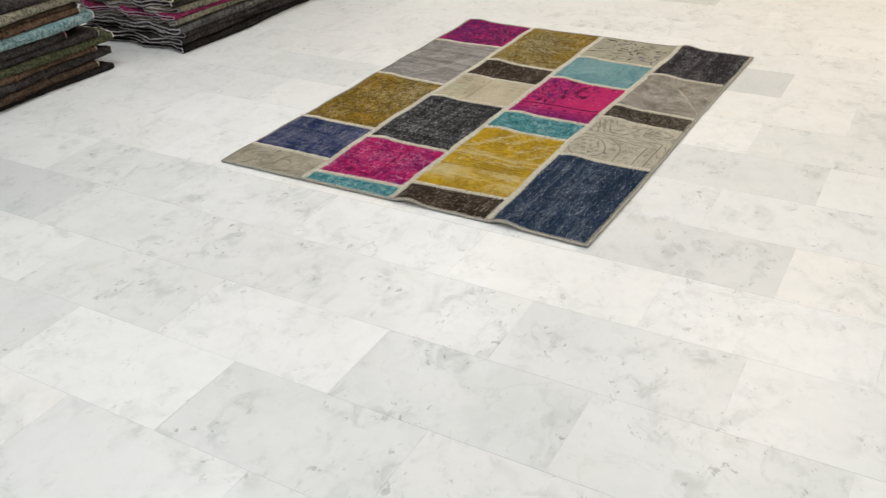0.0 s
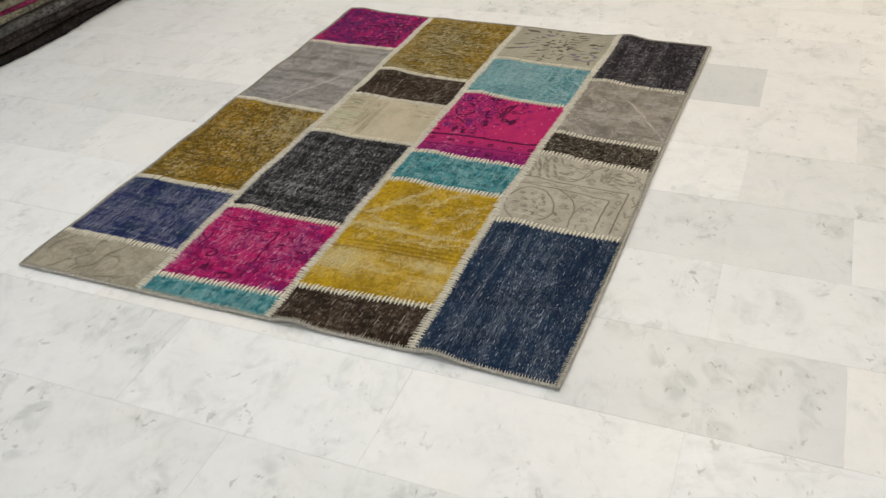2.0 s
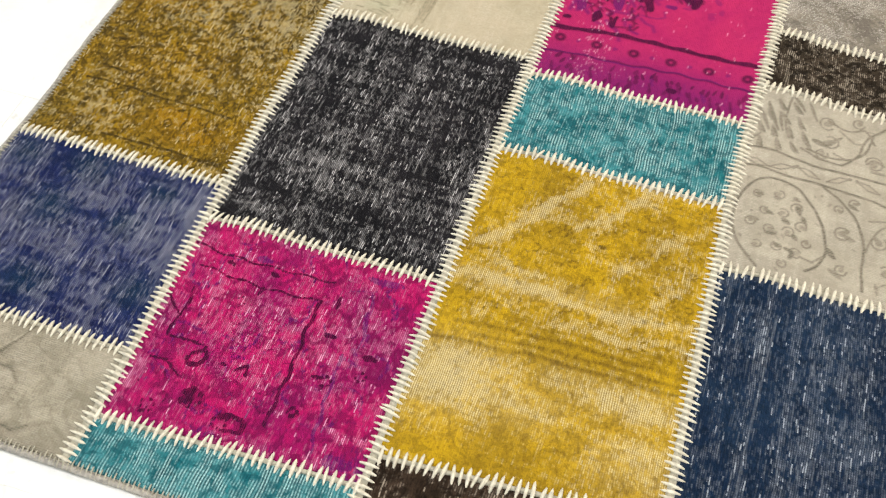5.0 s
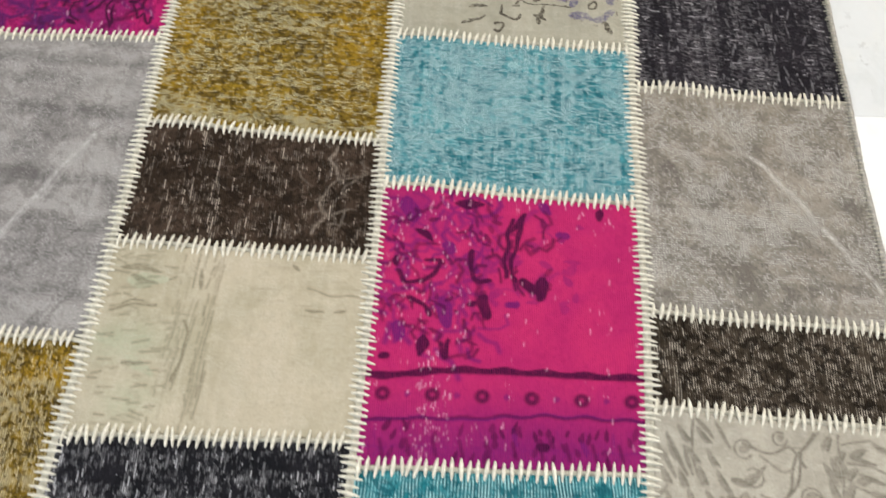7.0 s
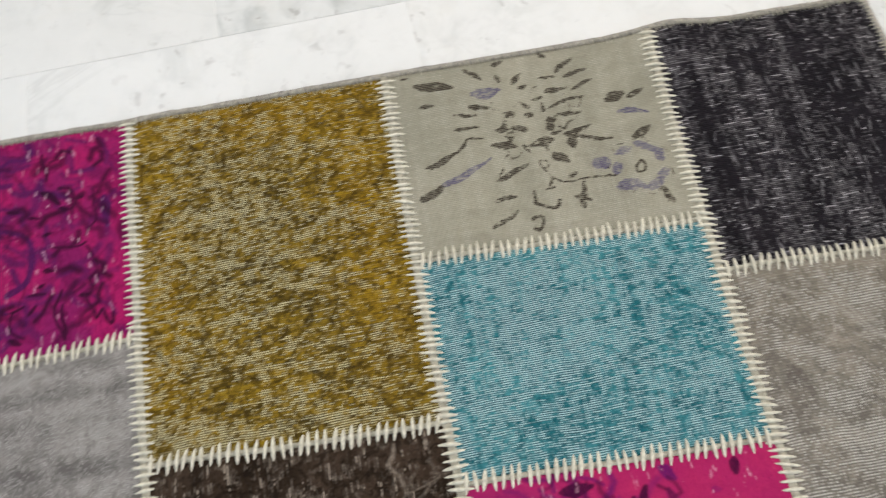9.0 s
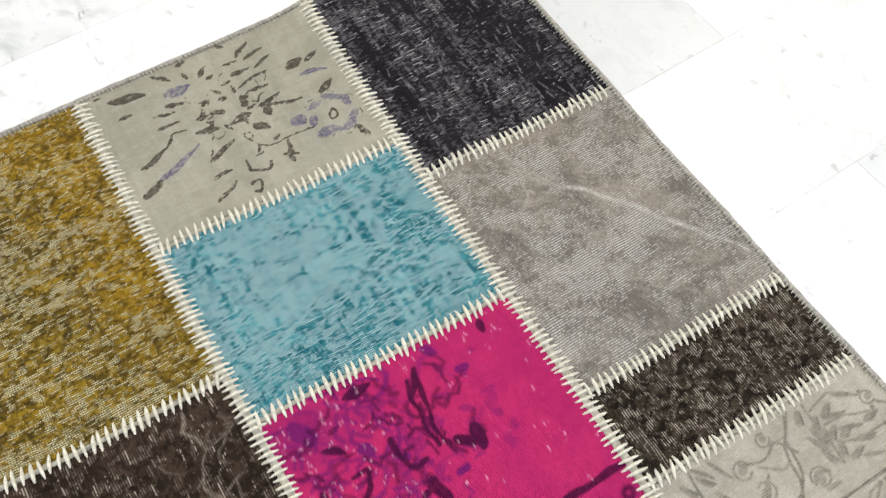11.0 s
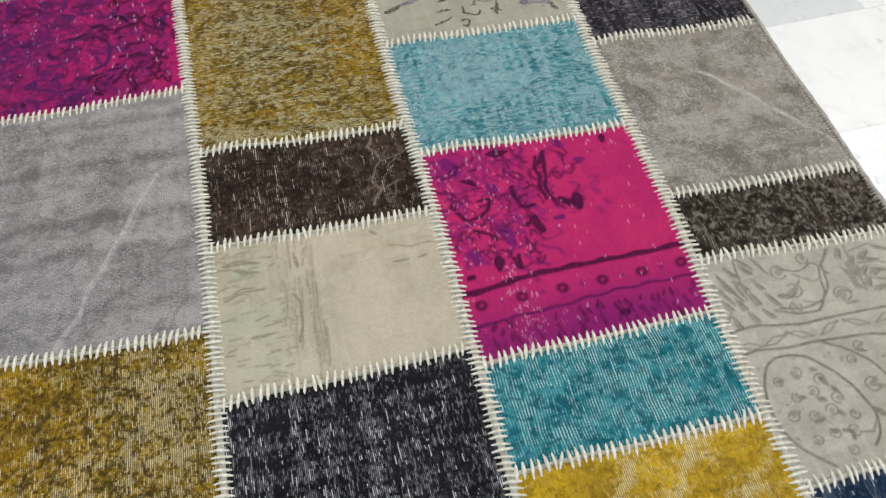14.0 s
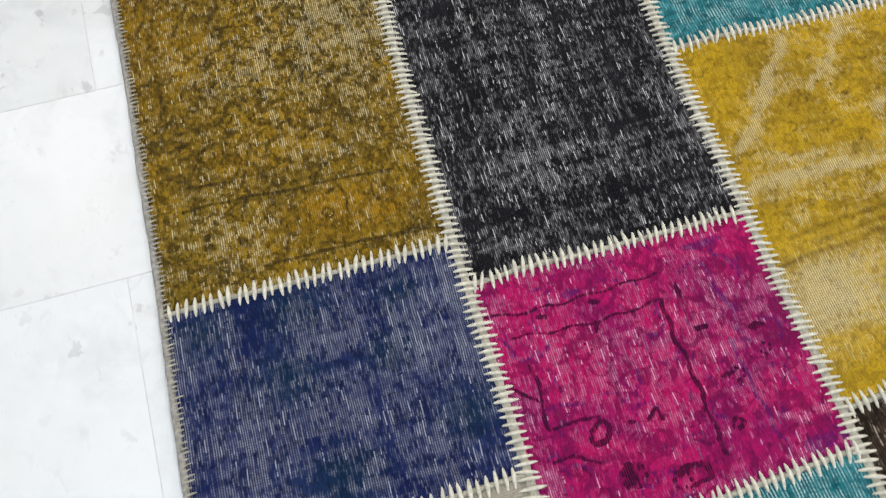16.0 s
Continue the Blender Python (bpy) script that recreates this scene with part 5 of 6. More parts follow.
                  along="y", pitch=0.0034, knot=0.012, wear=0.2, clouds=0.5, cloud_size=62, band_x=0.08, band_y=0.16, bared=0.55, rib=0.55, jitter=0.3, mottle=0.6, mottle_size=64, thinned=0.3, chancy=0.42, kept=0.3, threads=0.04, cross=0.2, soft=1),
    "brown_knotted": dict(base=(0.035, 0.026, 0.017), second=(0.060, 0.046, 0.032), pale=(0.48, 0.425, 0.35), dark=(0.006, 0.004, 0.003), motif=(0.008, 0.006, 0.004), tint=(0.03, 0.02, 0.015),
                          along="y", pitch=0.0034, knot=0.03, wear=0.33, clouds=0.6, cloud_size=78, band_x=0.05, band_y=0.08, bared=0.78, rib=0.75, jitter=0.2, mottle=0.8, mottle_size=60, thinned=0.3, ridged=0.95, chancy=0.25, kept=0.3, soft=0.75, cross=0.15),
    "teal": dict(base=(0.014, 0.150, 0.178), second=(0.060, 0.26, 0.29), pale=(0.5, 0.75, 0.75), dark=(0.004, 0.048, 0.066), motif=(0.005, 0.075, 0.105), tint=(0.01, 0.15, 0.19),
                 along="y", pitch=0.0042, knot=0.03, wear=0.44, clouds=0.34, cloud_size=60, band_x=0.1, band_y=0.12, bared=0.74, rib=0.8, jitter=0.15, mottle=0.6, mottle_size=48, blotch=22.0, ridged=0.95, soft=1.3, chancy=0.22, kept=0.25, cross=0.2),
    "turquoise": dict(base=(0.026, 0.16, 0.195), second=(0.075, 0.285, 0.32), pale=(0.61, 0.83, 0.845), dark=(0.004, 0.06, 0.082), motif=(0.006, 0.09, 0.125), tint=(0.03, 0.15, 0.21),
                      along="x", pitch=0.0029, knot=0.009, wear=0.6, clouds=0.42, cloud_size=68, band_x=0.22, band_y=0.36, band_size=100, bared=0.98, rib=0.8, jitter=0.2, mottle=0.5, mottle_size=80, blotch=20.0, ridged=0.9, soft=0.95, chancy=0.5, kept=0.12, cross=0.35),
    "yellow": dict(base=(0.49, 0.31, 0.011), second=(0.36, 0.228, 0.012), pale=(0.80, 0.72, 0.46), dark=(0.11, 0.063, 0.007), motif=(0.07, 0.042, 0.012), tint=(0.56, 0.46, 0.22),
                   along="y", pitch=0.0031, knot=0.007, wear=0.12, clouds=0.2, cloud_size=14.0, band_x=0.28, band_y=0.1, band_size=46.0, bared=0.65, rib=0.36, jitter=0.28, mottle=0.38, worm=0.12, worm_size=42.0, thinned=0.5, chancy=0.32, kept=0.25, mottle_size=60, cross=0.3, broken=0.6),
    "navy": dict(base=(0.006, 0.017, 0.044), second=(0.010, 0.026, 0.060), pale=(0.42, 0.47, 0.54), dark=(0.002, 0.006, 0.014), motif=(0.003, 0.008, 0.022), tint=(0.006, 0.012, 0.03),
                 along="y", pitch=0.003, knot=0.0065, wear=0.17, clouds=0.22, cloud_size=16, band_x=0.12, band_y=0.34, band_size=50.0, bared=0.5, rib=0.42, jitter=0.25, mottle=0.3, thinned=0.25, chancy=0.42, soft=1.8, threads=0.035, cross=0.3),
}
PILE = {key: pile_material("worn_%s_wool" % key, **values) for key, values in DYES.items()}

# columns from the rug's left edge; patches from the near end: upper seam (left y, right y), dye, pattern, label
COLUMNS = [
    [((0.149, 0.164), "sand", veins, "beige patch with fine brown crackle lines"), ((0.465, 0.472), "blue", blue_worn, "worn violet-blue patch"),
     ((1.025, 1.016), "olive", gold_border, "olive-gold patch with a faded floral border"), ((1.551, 1.562), "grey", crease_a, "plain grey patch with a pale diagonal crease"),
     (None, "magenta_deep", magenta_a, "magenta patch with purple scrolls")],
    [((0.066, 0.092), "teal", plain_mottle, "narrow teal patch"), ((0.408, 0.417), "magenta_worn", magenta_b, "worn magenta patch with dark lines"),
     ((0.884, 0.895), "charcoal", charcoal_streaks, "charcoal patch with white worn streaks"), ((1.172, 1.166), "beige", beige_lines, "pale beige patch with faint stripes"),
     ((1.388, 1.374), "brown", brown_scribble, "dark brown patch with a pale worn line"), (None, "gold", gold_plain, "golden brown ribbed patch")],
    [((0.138, 0.176), "brown", plain_mottle, "dark brown patch"), ((0.688, 0.690), "yellow", yellow_worn, "mustard yellow patch with bare streaks"),
     ((0.861, 0.872), "teal", plain_mottle, "ribbed teal patch"), ((1.294, 1.280), "magenta", magenta_c, "magenta patch with dark leaves and a dotted border"),
     ((1.598, 1.584), "turquoise", turquoise_light, "light turquoise patch"), (None, "floral", flower_sheet, "beige patch with dark brown and violet flowers")],
    [((0.576, 0.588), "navy", navy_streaks, "navy blue patch with white worn streaks"), ((0.961, 0.950), "scroll", scroll_sheet, "beige patch with brown scrolling lines"),
     ((1.100, 1.092), "brown_knotted", brown_knots, "narrow mottled dark brown patch"), ((1.505, 1.496), "taupe", crease_d, "taupe grey patch with a pale crease"),
     (None, "black", black_streaks, "black patch with light flecks")],
]

rug = tagged(new("patchwork_rug"), "multicoloured patchwork rug of worn wool squares lying on the marble floor", "rug")
STEP, GAP = 0.0020, 0.0035


def rug_patch(k, low, high, dye, draw, label, seed):
    """One piece of pile between two long seams and two cross seams."""
    nu, nv = int(0.375 / STEP), max(8, int((high[0] - low[0]) / STEP))
    u, v = np.meshgrid(np.linspace(0, 1, nu), np.linspace(0, 1, nv))
    lo, hi = low[0] + (low[1] - low[0]) * u, high[0] + (high[1] - high[0]) * u
    bow = 0.004 * np.sin(math.pi * u) * np.sin(seed)
    y = (lo + GAP) + (hi - lo - 2 * GAP) * v + bow * (4 * v * (1 - v))
    xl, xr = column_x(k, y) + GAP, column_x(k + 1, y) - GAP
    x = xl + (xr - xl) * u
    w, h = 0.37, high[0] - low[0]
    edge = np.minimum(np.minimum(u * w, (1 - u) * w), np.minimum(v * h, (1 - v) * h))
    z = rug_z(x, y) - 0.0022 * np.exp(-edge / 0.006)
    s = Sheet(u * w, v * h, w, h, seed)
    draw(s)
    # full pile stands a little above the rubbed ground
    z = z + 0.0004 * s.motif + 0.0002 * s.tint - 0.0003 * s.thin - 0.0003 * s.wear + 0.00012 * s.rng.standard_normal(z.shape)
    # the rim is turned down to the backing
    pts = np.stack([x, y, z], -1)
    rim = pts.copy()
    rim[..., 2] -= 0.006
    top = pts.reshape(-1, 3)
    loop = np.concatenate([np.arange(nu), np.arange(1, nv) * nu + nu - 1, (nv - 1) * nu + np.arange(nu - 2, -1, -1), np.arange(nv - 2, 0, -1) * nu])
    low_pts = rim.reshape(-1, 3)[loop]
    n0 = len(top)
    ring = np.arange(len(loop))
    nxt = np.roll(ring, -1)
    sides = np.stack([loop[ring], n0 + ring, n0 + nxt, loop[nxt]], 1)
    data = mesh_from("patch", np.concatenate([top, low_pts]), np.concatenate([grid_faces(nu, nv), sides]), PILE[dye])
    smooth(data)
    colours = np.ones((n0 + len(loop), 4), np.float32)
    colours[:n0] = np.stack([s.motif.ravel(), s.tint.ravel(), s.wear.ravel(), s.thin.ravel()], 1)
    colours[n0:] = 0
    layer = data.color_attributes.new("dye", "FLOAT_COLOR", "POINT")
    layer.data.foreach_set("color", colours.ravel())
    return part("patch", data, None, rug, label)


def yarn(points, radii, sides=6):
    """A tapered strand through points: vertices and quads."""
    points = np.asarray(points, float)
    ring = np.linspace(0, 2 * math.pi, sides, endpoint=False)
    ahead = np.gradient(points, axis=0)
    ahead /= np.linalg.norm(ahead, axis=1, keepdims=True) + 1e-12
    across = np.cross(ahead, (0, 0, 1.0))
    across /= np.linalg.norm(across, axis=1, keepdims=True) + 1e-12
    above = np.cross(across, ahead)
    v = points[:, None] + np.asarray(radii)[:, None, None] * (np.cos(ring)[None, :, None] * across[:, None] + np.sin(ring)[None, :, None] * above[:, None])
    k = len(points)
    i, j = np.meshgrid(np.arange(k - 1), np.arange(sides), indexing="ij")
    a, b = i * sides + j, i * sides + (j + 1) % sides
    return v.reshape(-1, 3), np.stack([a, b, b + sides, a + sides], -1).reshape(-1, 4)


def join(pieces):
    points, quads, n = [], [], 0
    for p, q in pieces:
        points.append(p)
        quads.append(q + n)
        n += len(p)
    return np.concatenate(points), np.concatenate(quads)


def stitched_seam(path, pitch, half, lean, label, band=0.0045):
    """A row of yarn stitches across a joint that follows path, over a thin tape."""
    path = np.asarray(path, float)
    run = np.concatenate([[0], np.cumsum(np.hypot(*np.diff(path, axis=0).T))])
    at = lambda d: np.stack([np.interp(d, run, path[:, 0]), np.interp(d, run, path[:, 1])], -1)
    pieces = []
    # tape
    d = np.linspace(0, run[-1], max(6, int(run[-1] / 0.006)))
    c = at(d)
    t = np.gradient(c, axis=0)
    t /= np.linalg.norm(t, axis=1, keepdims=True)
    nrm = np.stack([-t[:, 1], t[:, 0]], 1)
    rows = []
    for o, dz in ((-band, -0.0028), (-band * 0.6, -0.0004), (0, 0.0004), (band * 0.6, -0.0004), (band, -0.0028)):
        q = c + nrm * o * (1 + 0.12 * rng.standard_normal(len(d)))[:, None]
        rows.append(np.column_stack([q, rug_z(q[:, 0], q[:, 1]) + dz]))
    tape = part("seam_tape", smooth(mesh_from("seam_tape", np.concatenate(rows), grid_faces(len(d), len(rows)), TAPE)), None, rug, "cream tape under the stitches")
    # stitches
    for s0 in np.arange(pitch * 0.5, run[-1] - pitch * 0.3, pitch):
        s1 = s0 + rng.normal(0, pitch * 0.07)
        m, ahead = at(s1), at(s1 + 0.002) - at(s1 - 0.002)
        ahead /= np.linalg.norm(ahead) + 1e-12
        side = np.array([-ahead[1], ahead[0]])
        l0, l1 = half * rng.uniform(0.82, 1.18), half * rng.uniform(0.82, 1.18)
        skew = pitch * (lean + rng.normal(0, 0.10))
        k = np.linspace(-1, 1, 7)
        q = m + side * np.where(k < 0, k * l0, k * l1)[:, None] + ahead * (skew * k)[:, None]
        z = rug_z(q[:, 0], q[:, 1]) + 0.0010 * (1 - k ** 2) - 0.0012 * np.abs(k) ** 3
        r = pitch * rng.uniform(0.23, 0.31) * np.array([0.38, 0.72, 0.92, 1.0, 0.92, 0.72, 0.38])
        pieces.append(yarn(np.column_stack([q, z]), r))
    data = mesh_from("seam_stitching", *join(pieces), STITCH)
    return part("seam_stitching", smooth(data), None, tape, label)


for k, column in enumerate(COLUMNS):
    low = tuple(float(near_y(x)) for x in (0.38 * k, 0.38 * (k + 1)))
    for i, (seam, dye, draw, label) in enumerate(column):
        high = seam or (RUG_H, RUG_H - (0.006 if k == 3 else 0.0))
        rug_patch(k, low, high, dye, draw, label, 11 + 7 * k + i)
        low = high

for k, column in enumerate(COLUMNS):
    for i, (seam, *_) in enumerate(column):
        if seam:
            u = np.linspace(0, 1, 24)
            y = seam[0] + (seam[1] - seam[0]) * u + rng.normal(0, 0.0006, 24)
            x = column_x(k, y) + 0.004 + (column_x(k + 1, y) - column_x(k, y) - 0.008) * u
            stitched_seam(np.column_stack([x, y]), 0.0108, 0.0132, 0.14, "row of cream yarn stitches across a joint", 0.0034)
for k in (1, 2, 3):
    y = np.linspace(float(near_y(0.38 * k)) + 0.002, RUG_H - 0.002, 90)
    stitched_seam(np.column_stack([column_x(k, y), y]), 0.0094, 0.0142, 0.16, "long seam of dense cream yarn stitches", 0.0064)


def edge_binding(path, inward):
    """Corded edge with small overcast stitches."""
    path = np.asarray(path, float)
    z = rug_z(path[:, 0], path[:, 1]) - 0.0042
    cord = yarn(np.column_stack([path, z]), 0.0046 + 0.0004 * rng.standard_normal(len(path)), 8)
    ob = part("edge_binding", smooth(mesh_from("edge_binding", *cord, BINDING)), None, rug, "grey-beige corded edge")
    run = np.concatenate([[0], np.cumsum(np.hypot(*np.diff(path, axis=0).T))])
    pieces = []
    for d in np.arange(0.004, run[-1], 0.0068):
        d = d + rng.normal(0, 0.0006)
        m = np.array([np.interp(d, run, path[:, 0]), np.interp(d, run, path[:, 1])])
        reach = 0.0105 * rng.uniform(0.75, 1.25)
        k = np.linspace(0, 1, 5)
        q = m + np.outer(-0.004 + (reach + 0.004) * k, inward) + np.outer(0.002 * k, (-inward[1], inward[0]))
        zz = rug_z(q[:, 0], q[:, 1]) + 0.0012 - 0.0045 * (1 - k) ** 3 - 0.0014 * k ** 4
        pieces.append(yarn(np.column_stack([q, zz]), 0.0013 * np.array([0.9, 1, 1, 0.9, 0.5]), 5))
    part("overcast_stitching", smooth(mesh_from("overcast_stitching", *join(pieces), TAPE)), None, ob, "small cream overcast stitches")


ys, xs = np.linspace(-0.024, RUG_H + 0.004, 160), np.linspace(-0.006, RUG_W + 0.004, 130)
edge_binding(np.column_stack([column_x(0, ys) - 0.001, ys]), np.array([1.0, 0.0]))
ys = np.linspace(0.010, RUG_H - 0.004, 160)
edge_binding(np.column_stack([column_x(4, ys) + 0.001, ys]), np.array([-1.0, 0.0]))
edge_binding(np.column_stack([xs, near_y(xs) - 0.002]), np.array([0.0, 1.0]))
edge_binding(np.column_stack([xs, RUG_H + 0.002 - 0.006 * np.clip((xs - 1.15) / 0.35, 0, 1)]), np.array([0.0, -1.0]))


def rug_backing():
    u, v = np.meshgrid(np.linspace(0, 1, 60), np.linspace(0, 1, 76))
    y = near_y(u * RUG_W) + v * (RUG_H - 0.004 * u - near_y(u * RUG_W))
    x = column_x(0, y) + (column_x(4, y) - column_x(0, y)) * u
    top = np.stack([x, y, rug_z(x, y) - 0.0038], -1).reshape(-1, 3)
    under = top.copy()
    under[:, 2] -= 0.0035
    f = grid_faces(60, 76)
    n = len(top)
    loop = np.concatenate([np.arange(60), np.arange(1, 76) * 60 + 59, 75 * 60 + np.arange(58, -1, -1), np.arange(74, 0, -1) * 60])
    sides = np.stack([loop, loop + n, np.roll(loop, -1) + n, np.roll(loop, -1)], 1)
    data = mesh_from("backing", np.concatenate([top, under]), np.concatenate([f, f[:, ::-1] + n, sides]), BACKING)
    return part("backing", smooth(data), None, rug, "unbleached cotton backing cloth")


rug_backing()


# ---------------------------------------------------------------- piles of folded rugs
def folded_wool(name, colour, second, pale):
    n = Nodes(name)
    p = n.coords()
    c = n.mix(n.ramp(n.noise(p, 16.0, 5, 0.7, 0.8), 0.40, 0.60), colour, second)
    c = n.mix(n.ramp(n.noise(p, 34.0, 4, 0.7, 0.6), 0.52, 0.68, 0.0, 0.4), c, pale)
    c = n.mix(n.ramp(n.noise(p, 70.0, 3, 0.7), 0.44, 0.62, 0.0, 0.8), c, tuple(v * 0.25 for v in colour))
    c = n.mix(n.ramp(n.noise(p, 230.0, 2), 0.55, 0.72, 0.0, 0.4), c, pale)
    return n.done(c, 0.95, n.bump(n.noise(p, 150.0, 3), 0.8, 0.004), 0.05, 0.0)


CORDS = {
    "cream": cotton_material("cream_edge_cord", (0.66, 0.61, 0.50), (0.42, 0.38, 0.31)),
    "lilac": cotton_material("lilac_grey_edge_cord", (0.50, 0.46, 0.49), (0.22, 0.20, 0.22)),
    "dark": cotton_material("dark_edge_cord", (0.10, 0.085, 0.07), (0.05, 0.045, 0.04)),
    "pink": cotton_material("dusty_pink_edge_cord", (0.48, 0.27, 0.28), (0.30, 0.16, 0.17)),
}
WOOLS = {
    "charcoal": folded_wool("folded_charcoal_wool", (0.034, 0.029, 0.029), (0.052, 0.045, 0.044), (0.13, 0.12, 0.115)),
    "black": folded_wool("folded_black_wool", (0.014, 0.012, 0.012), (0.024, 0.021, 0.020), (0.07, 0.065, 0.06)),
    "brown": folded_wool("folded_brown_wool", (0.045, 0.030, 0.021), (0.07, 0.048, 0.034), (0.20, 0.15, 0.11)),
    "rust": folded_wool("folded_rust_wool", (0.10, 0.065, 0.042), (0.14, 0.09, 0.06), (0.30, 0.23, 0.17)),
    "olive": folded_wool("folded_olive_wool", (0.055, 0.060, 0.032), (0.085, 0.088, 0.052), (0.22, 0.21, 0.15)),
    "blue": folded_wool("folded_grey_blue_wool", (0.13, 0.24, 0.26), (0.24, 0.34, 0.35), (0.56, 0.58, 0.52)),
    "stone": folded_wool("folded_stone_wool", (0.19, 0.18, 0.135), (0.27, 0.25, 0.19), (0.46, 0.43, 0.35)),
    "grey": folded_wool("folded_grey_wool", (0.07, 0.07, 0.07), (0.11, 0.105, 0.10), (0.25, 0.24, 0.23)),
    "magenta": folded_wool("folded_magenta_wool", (0.24, 0.022, 0.085), (0.18, 0.018, 0.065), (0.42, 0.22, 0.27)),
}


def folded_rug(at, depth, length, thick, wool, cord, label, seed, nose=0.0, ends=(0.0, 0.0), slack=1.0, whip=0.45):
    """A rug folded double: its fold lies on the +x side, its two bound ends show at both y ends."""
    r = np.random.default_rng(seed)
    thing = tagged(new("folded_rug"), label, "rug", "rugs folded in piles")
    ply, half = thick * 0.44, thick * 0.5
    arc = np.linspace(-math.pi / 2, math.pi / 2, 9)
    bend = half - ply / 2
    line = np.concatenate([np.column_stack([np.linspace(-depth, -half, 46)[:-1], np.full(45, -bend)]), np.column_stack([-half + bend * np.cos(arc), bend * np.sin(arc)]),
                           np.column_stack([np.linspace(-half, -depth + r.uniform(0, 0.05), 46)[1:], np.full(45, bend)])])
    d = np.gradient(line, axis=0)
    d /= np.linalg.norm(d, axis=1, keepdims=True)
    side = np.column_stack([d[:, 1], -d[:, 0]])
    outline = np.concatenate([line + side * ply / 2, (line - side * ply / 2)[::-1]])
    ny = 40
    ys = np.linspace(-ends[0], length + ends[1], ny)
    wave = nose + 0.012 * np.sin(ys * r.uniform(2, 5) + r.uniform(0, 6)) + 0.007 * np.sin(ys * r.uniform(9, 15) + r.uniform(0, 6))
    sag = 0.0022 * np.sin(ys * r.uniform(3, 6) + r.uniform(0, 6))
    m = len(outline)
    px = outline[None, :, 0] + (wave[:, None]) * np.clip((outline[None, :, 0] + depth) / depth, 0, 1)
    # the loose ends of a whole pile hang in the same slow waves, every rug a little off
    ways = np.random.default_rng(seed // 100)
    ripple = np.sin(outline[None, :, 0] * ways.uniform(16, 22) + ways.uniform(0, 6) + r.normal(0, 0.9)) + r.uniform(0.3, 0.9) * np.sin(outline[None, :, 0] * ways.uniform(38, 46) + ways.uniform(0, 6) + r.normal(0, 0.9))
    ripple = 0.0026 * slack * ripple * np.abs(np.linspace(-1, 1, ny))[:, None] ** 3 * min(1.0, 0.3 + 5.0 * at[2])
    pz = outline[None, :, 1] + half + sag[:, None] * 0.5 + ripple
    px = px + 0.003 * r.standard_normal(px.shape) * (np.abs(outline[None, :, 0]) < half * 1.5)
    fray = 0.007 * slack * np.sin(outline[None, :, 0] * 21.0 + r.uniform(0, 6)) * np.where(np.arange(ny) < ny / 2, -1, 1)[:, None]
    py = np.repeat(ys[:, None], m, 1) + fray + 0.0012 * slack * r.standard_normal((1, m)) * np.abs(np.linspace(-1, 1, ny))[:, None] ** 12
    pts = np.stack([px, py, pz], -1)
    i, j = np.meshgrid(np.arange(ny - 1), np.arange(m), indexing="ij")
    a, b = i * m + j, i * m + (j + 1) % m
    faces = np.stack([a, a + m, b + m, b], -1).reshape(-1, 4)
    caps = []
    for base, flip in ((0, False), ((ny - 1) * m, True)):
        for q in range(m // 2 - 1):
            f = (base + q, base + q + 1, base + m - 2 - q, base + m - 1 - q)
            caps.append(f[::-1] if flip else f)
    data = mesh_from("body", pts.reshape(-1, 3), np.concatenate([faces, np.array(caps)]), WOOLS[wool])
    part("body", smooth(data), None, thing)
    for e in (0, -1):
        mid = (pts[e, :m // 2] + pts[e, ::-1][:m // 2]) / 2
        mid[:, 1] += -0.003 if e == 0 else 0.003
        mid = mid + r.normal(0, 0.0012, mid.shape)
        part("edge_cord", smooth(mesh_from("edge_cord", *yarn(mid[:, (0, 1, 2)] + np.array([0, 0, 1e-4]), ply * whip * r.uniform(0.75, 1.25, len(mid)), 6), CORDS[cord])), None, thing, "pale bound edge")
    thing.matrix_world = pose(*at)
    return thing


def pile(x, y, depth, length, rows, seed, slack, whip):
    z = 0.0
    for i, (wool, cord, thick, nose, e0, e1, label) in enumerate(rows):
        folded_rug((x, y, z), depth, length, thick, wool, cord, label, seed + i, nose, (e0, e1), slack, whip)
        z += thick * 0.985


NEAR_PILE = [
    ("black", "dark", 0.030, 0.000, 0, 0.00, "black folded rug at the bottom of a pile"),
    ("brown", "cream", 0.034, 0.004, 0, -0.07, "dark brown folded rug with a worn edge"),
    ("charcoal", "dark", 0.040, 0.000, 0, 0.03, "charcoal folded rug in a pile"),
    ("rust", "cream", 0.034, -0.004, 0, -0.06, "rust brown folded rug with a pale edge"),
    ("olive", "cream", 0.040, 0.004, 0, 0.05, "olive grey folded rug in a pile"),
    ("charcoal", "cream", 0.034, -0.002, 0, -0.03, "charcoal folded rug with a pale edge"),
    ("charcoal", "pink", 0.042, 0.002, 0, -0.20, "dark grey folded rug with a pink edge"),
    ("blue", "cream", 0.050, 0.006, 0, -0.03, "faded grey-blue folded rug with a cream edge"),
    ("rust", "cream", 0.034, 0.000, 0, -0.10, "brownish folded rug with a cream edge"),
    ("brown", "dark", 0.026, -0.004, 0, -0.09, "thin dark brown folded rug"),
    ("stone", "cream", 0.044, 0.003, 0, -0.07, "stone coloured folded rug with a cream edge"),
    ("charcoal", "cream", 0.040, 0.000, 0, -0.05, "charcoal folded rug on top of a pile"),
]
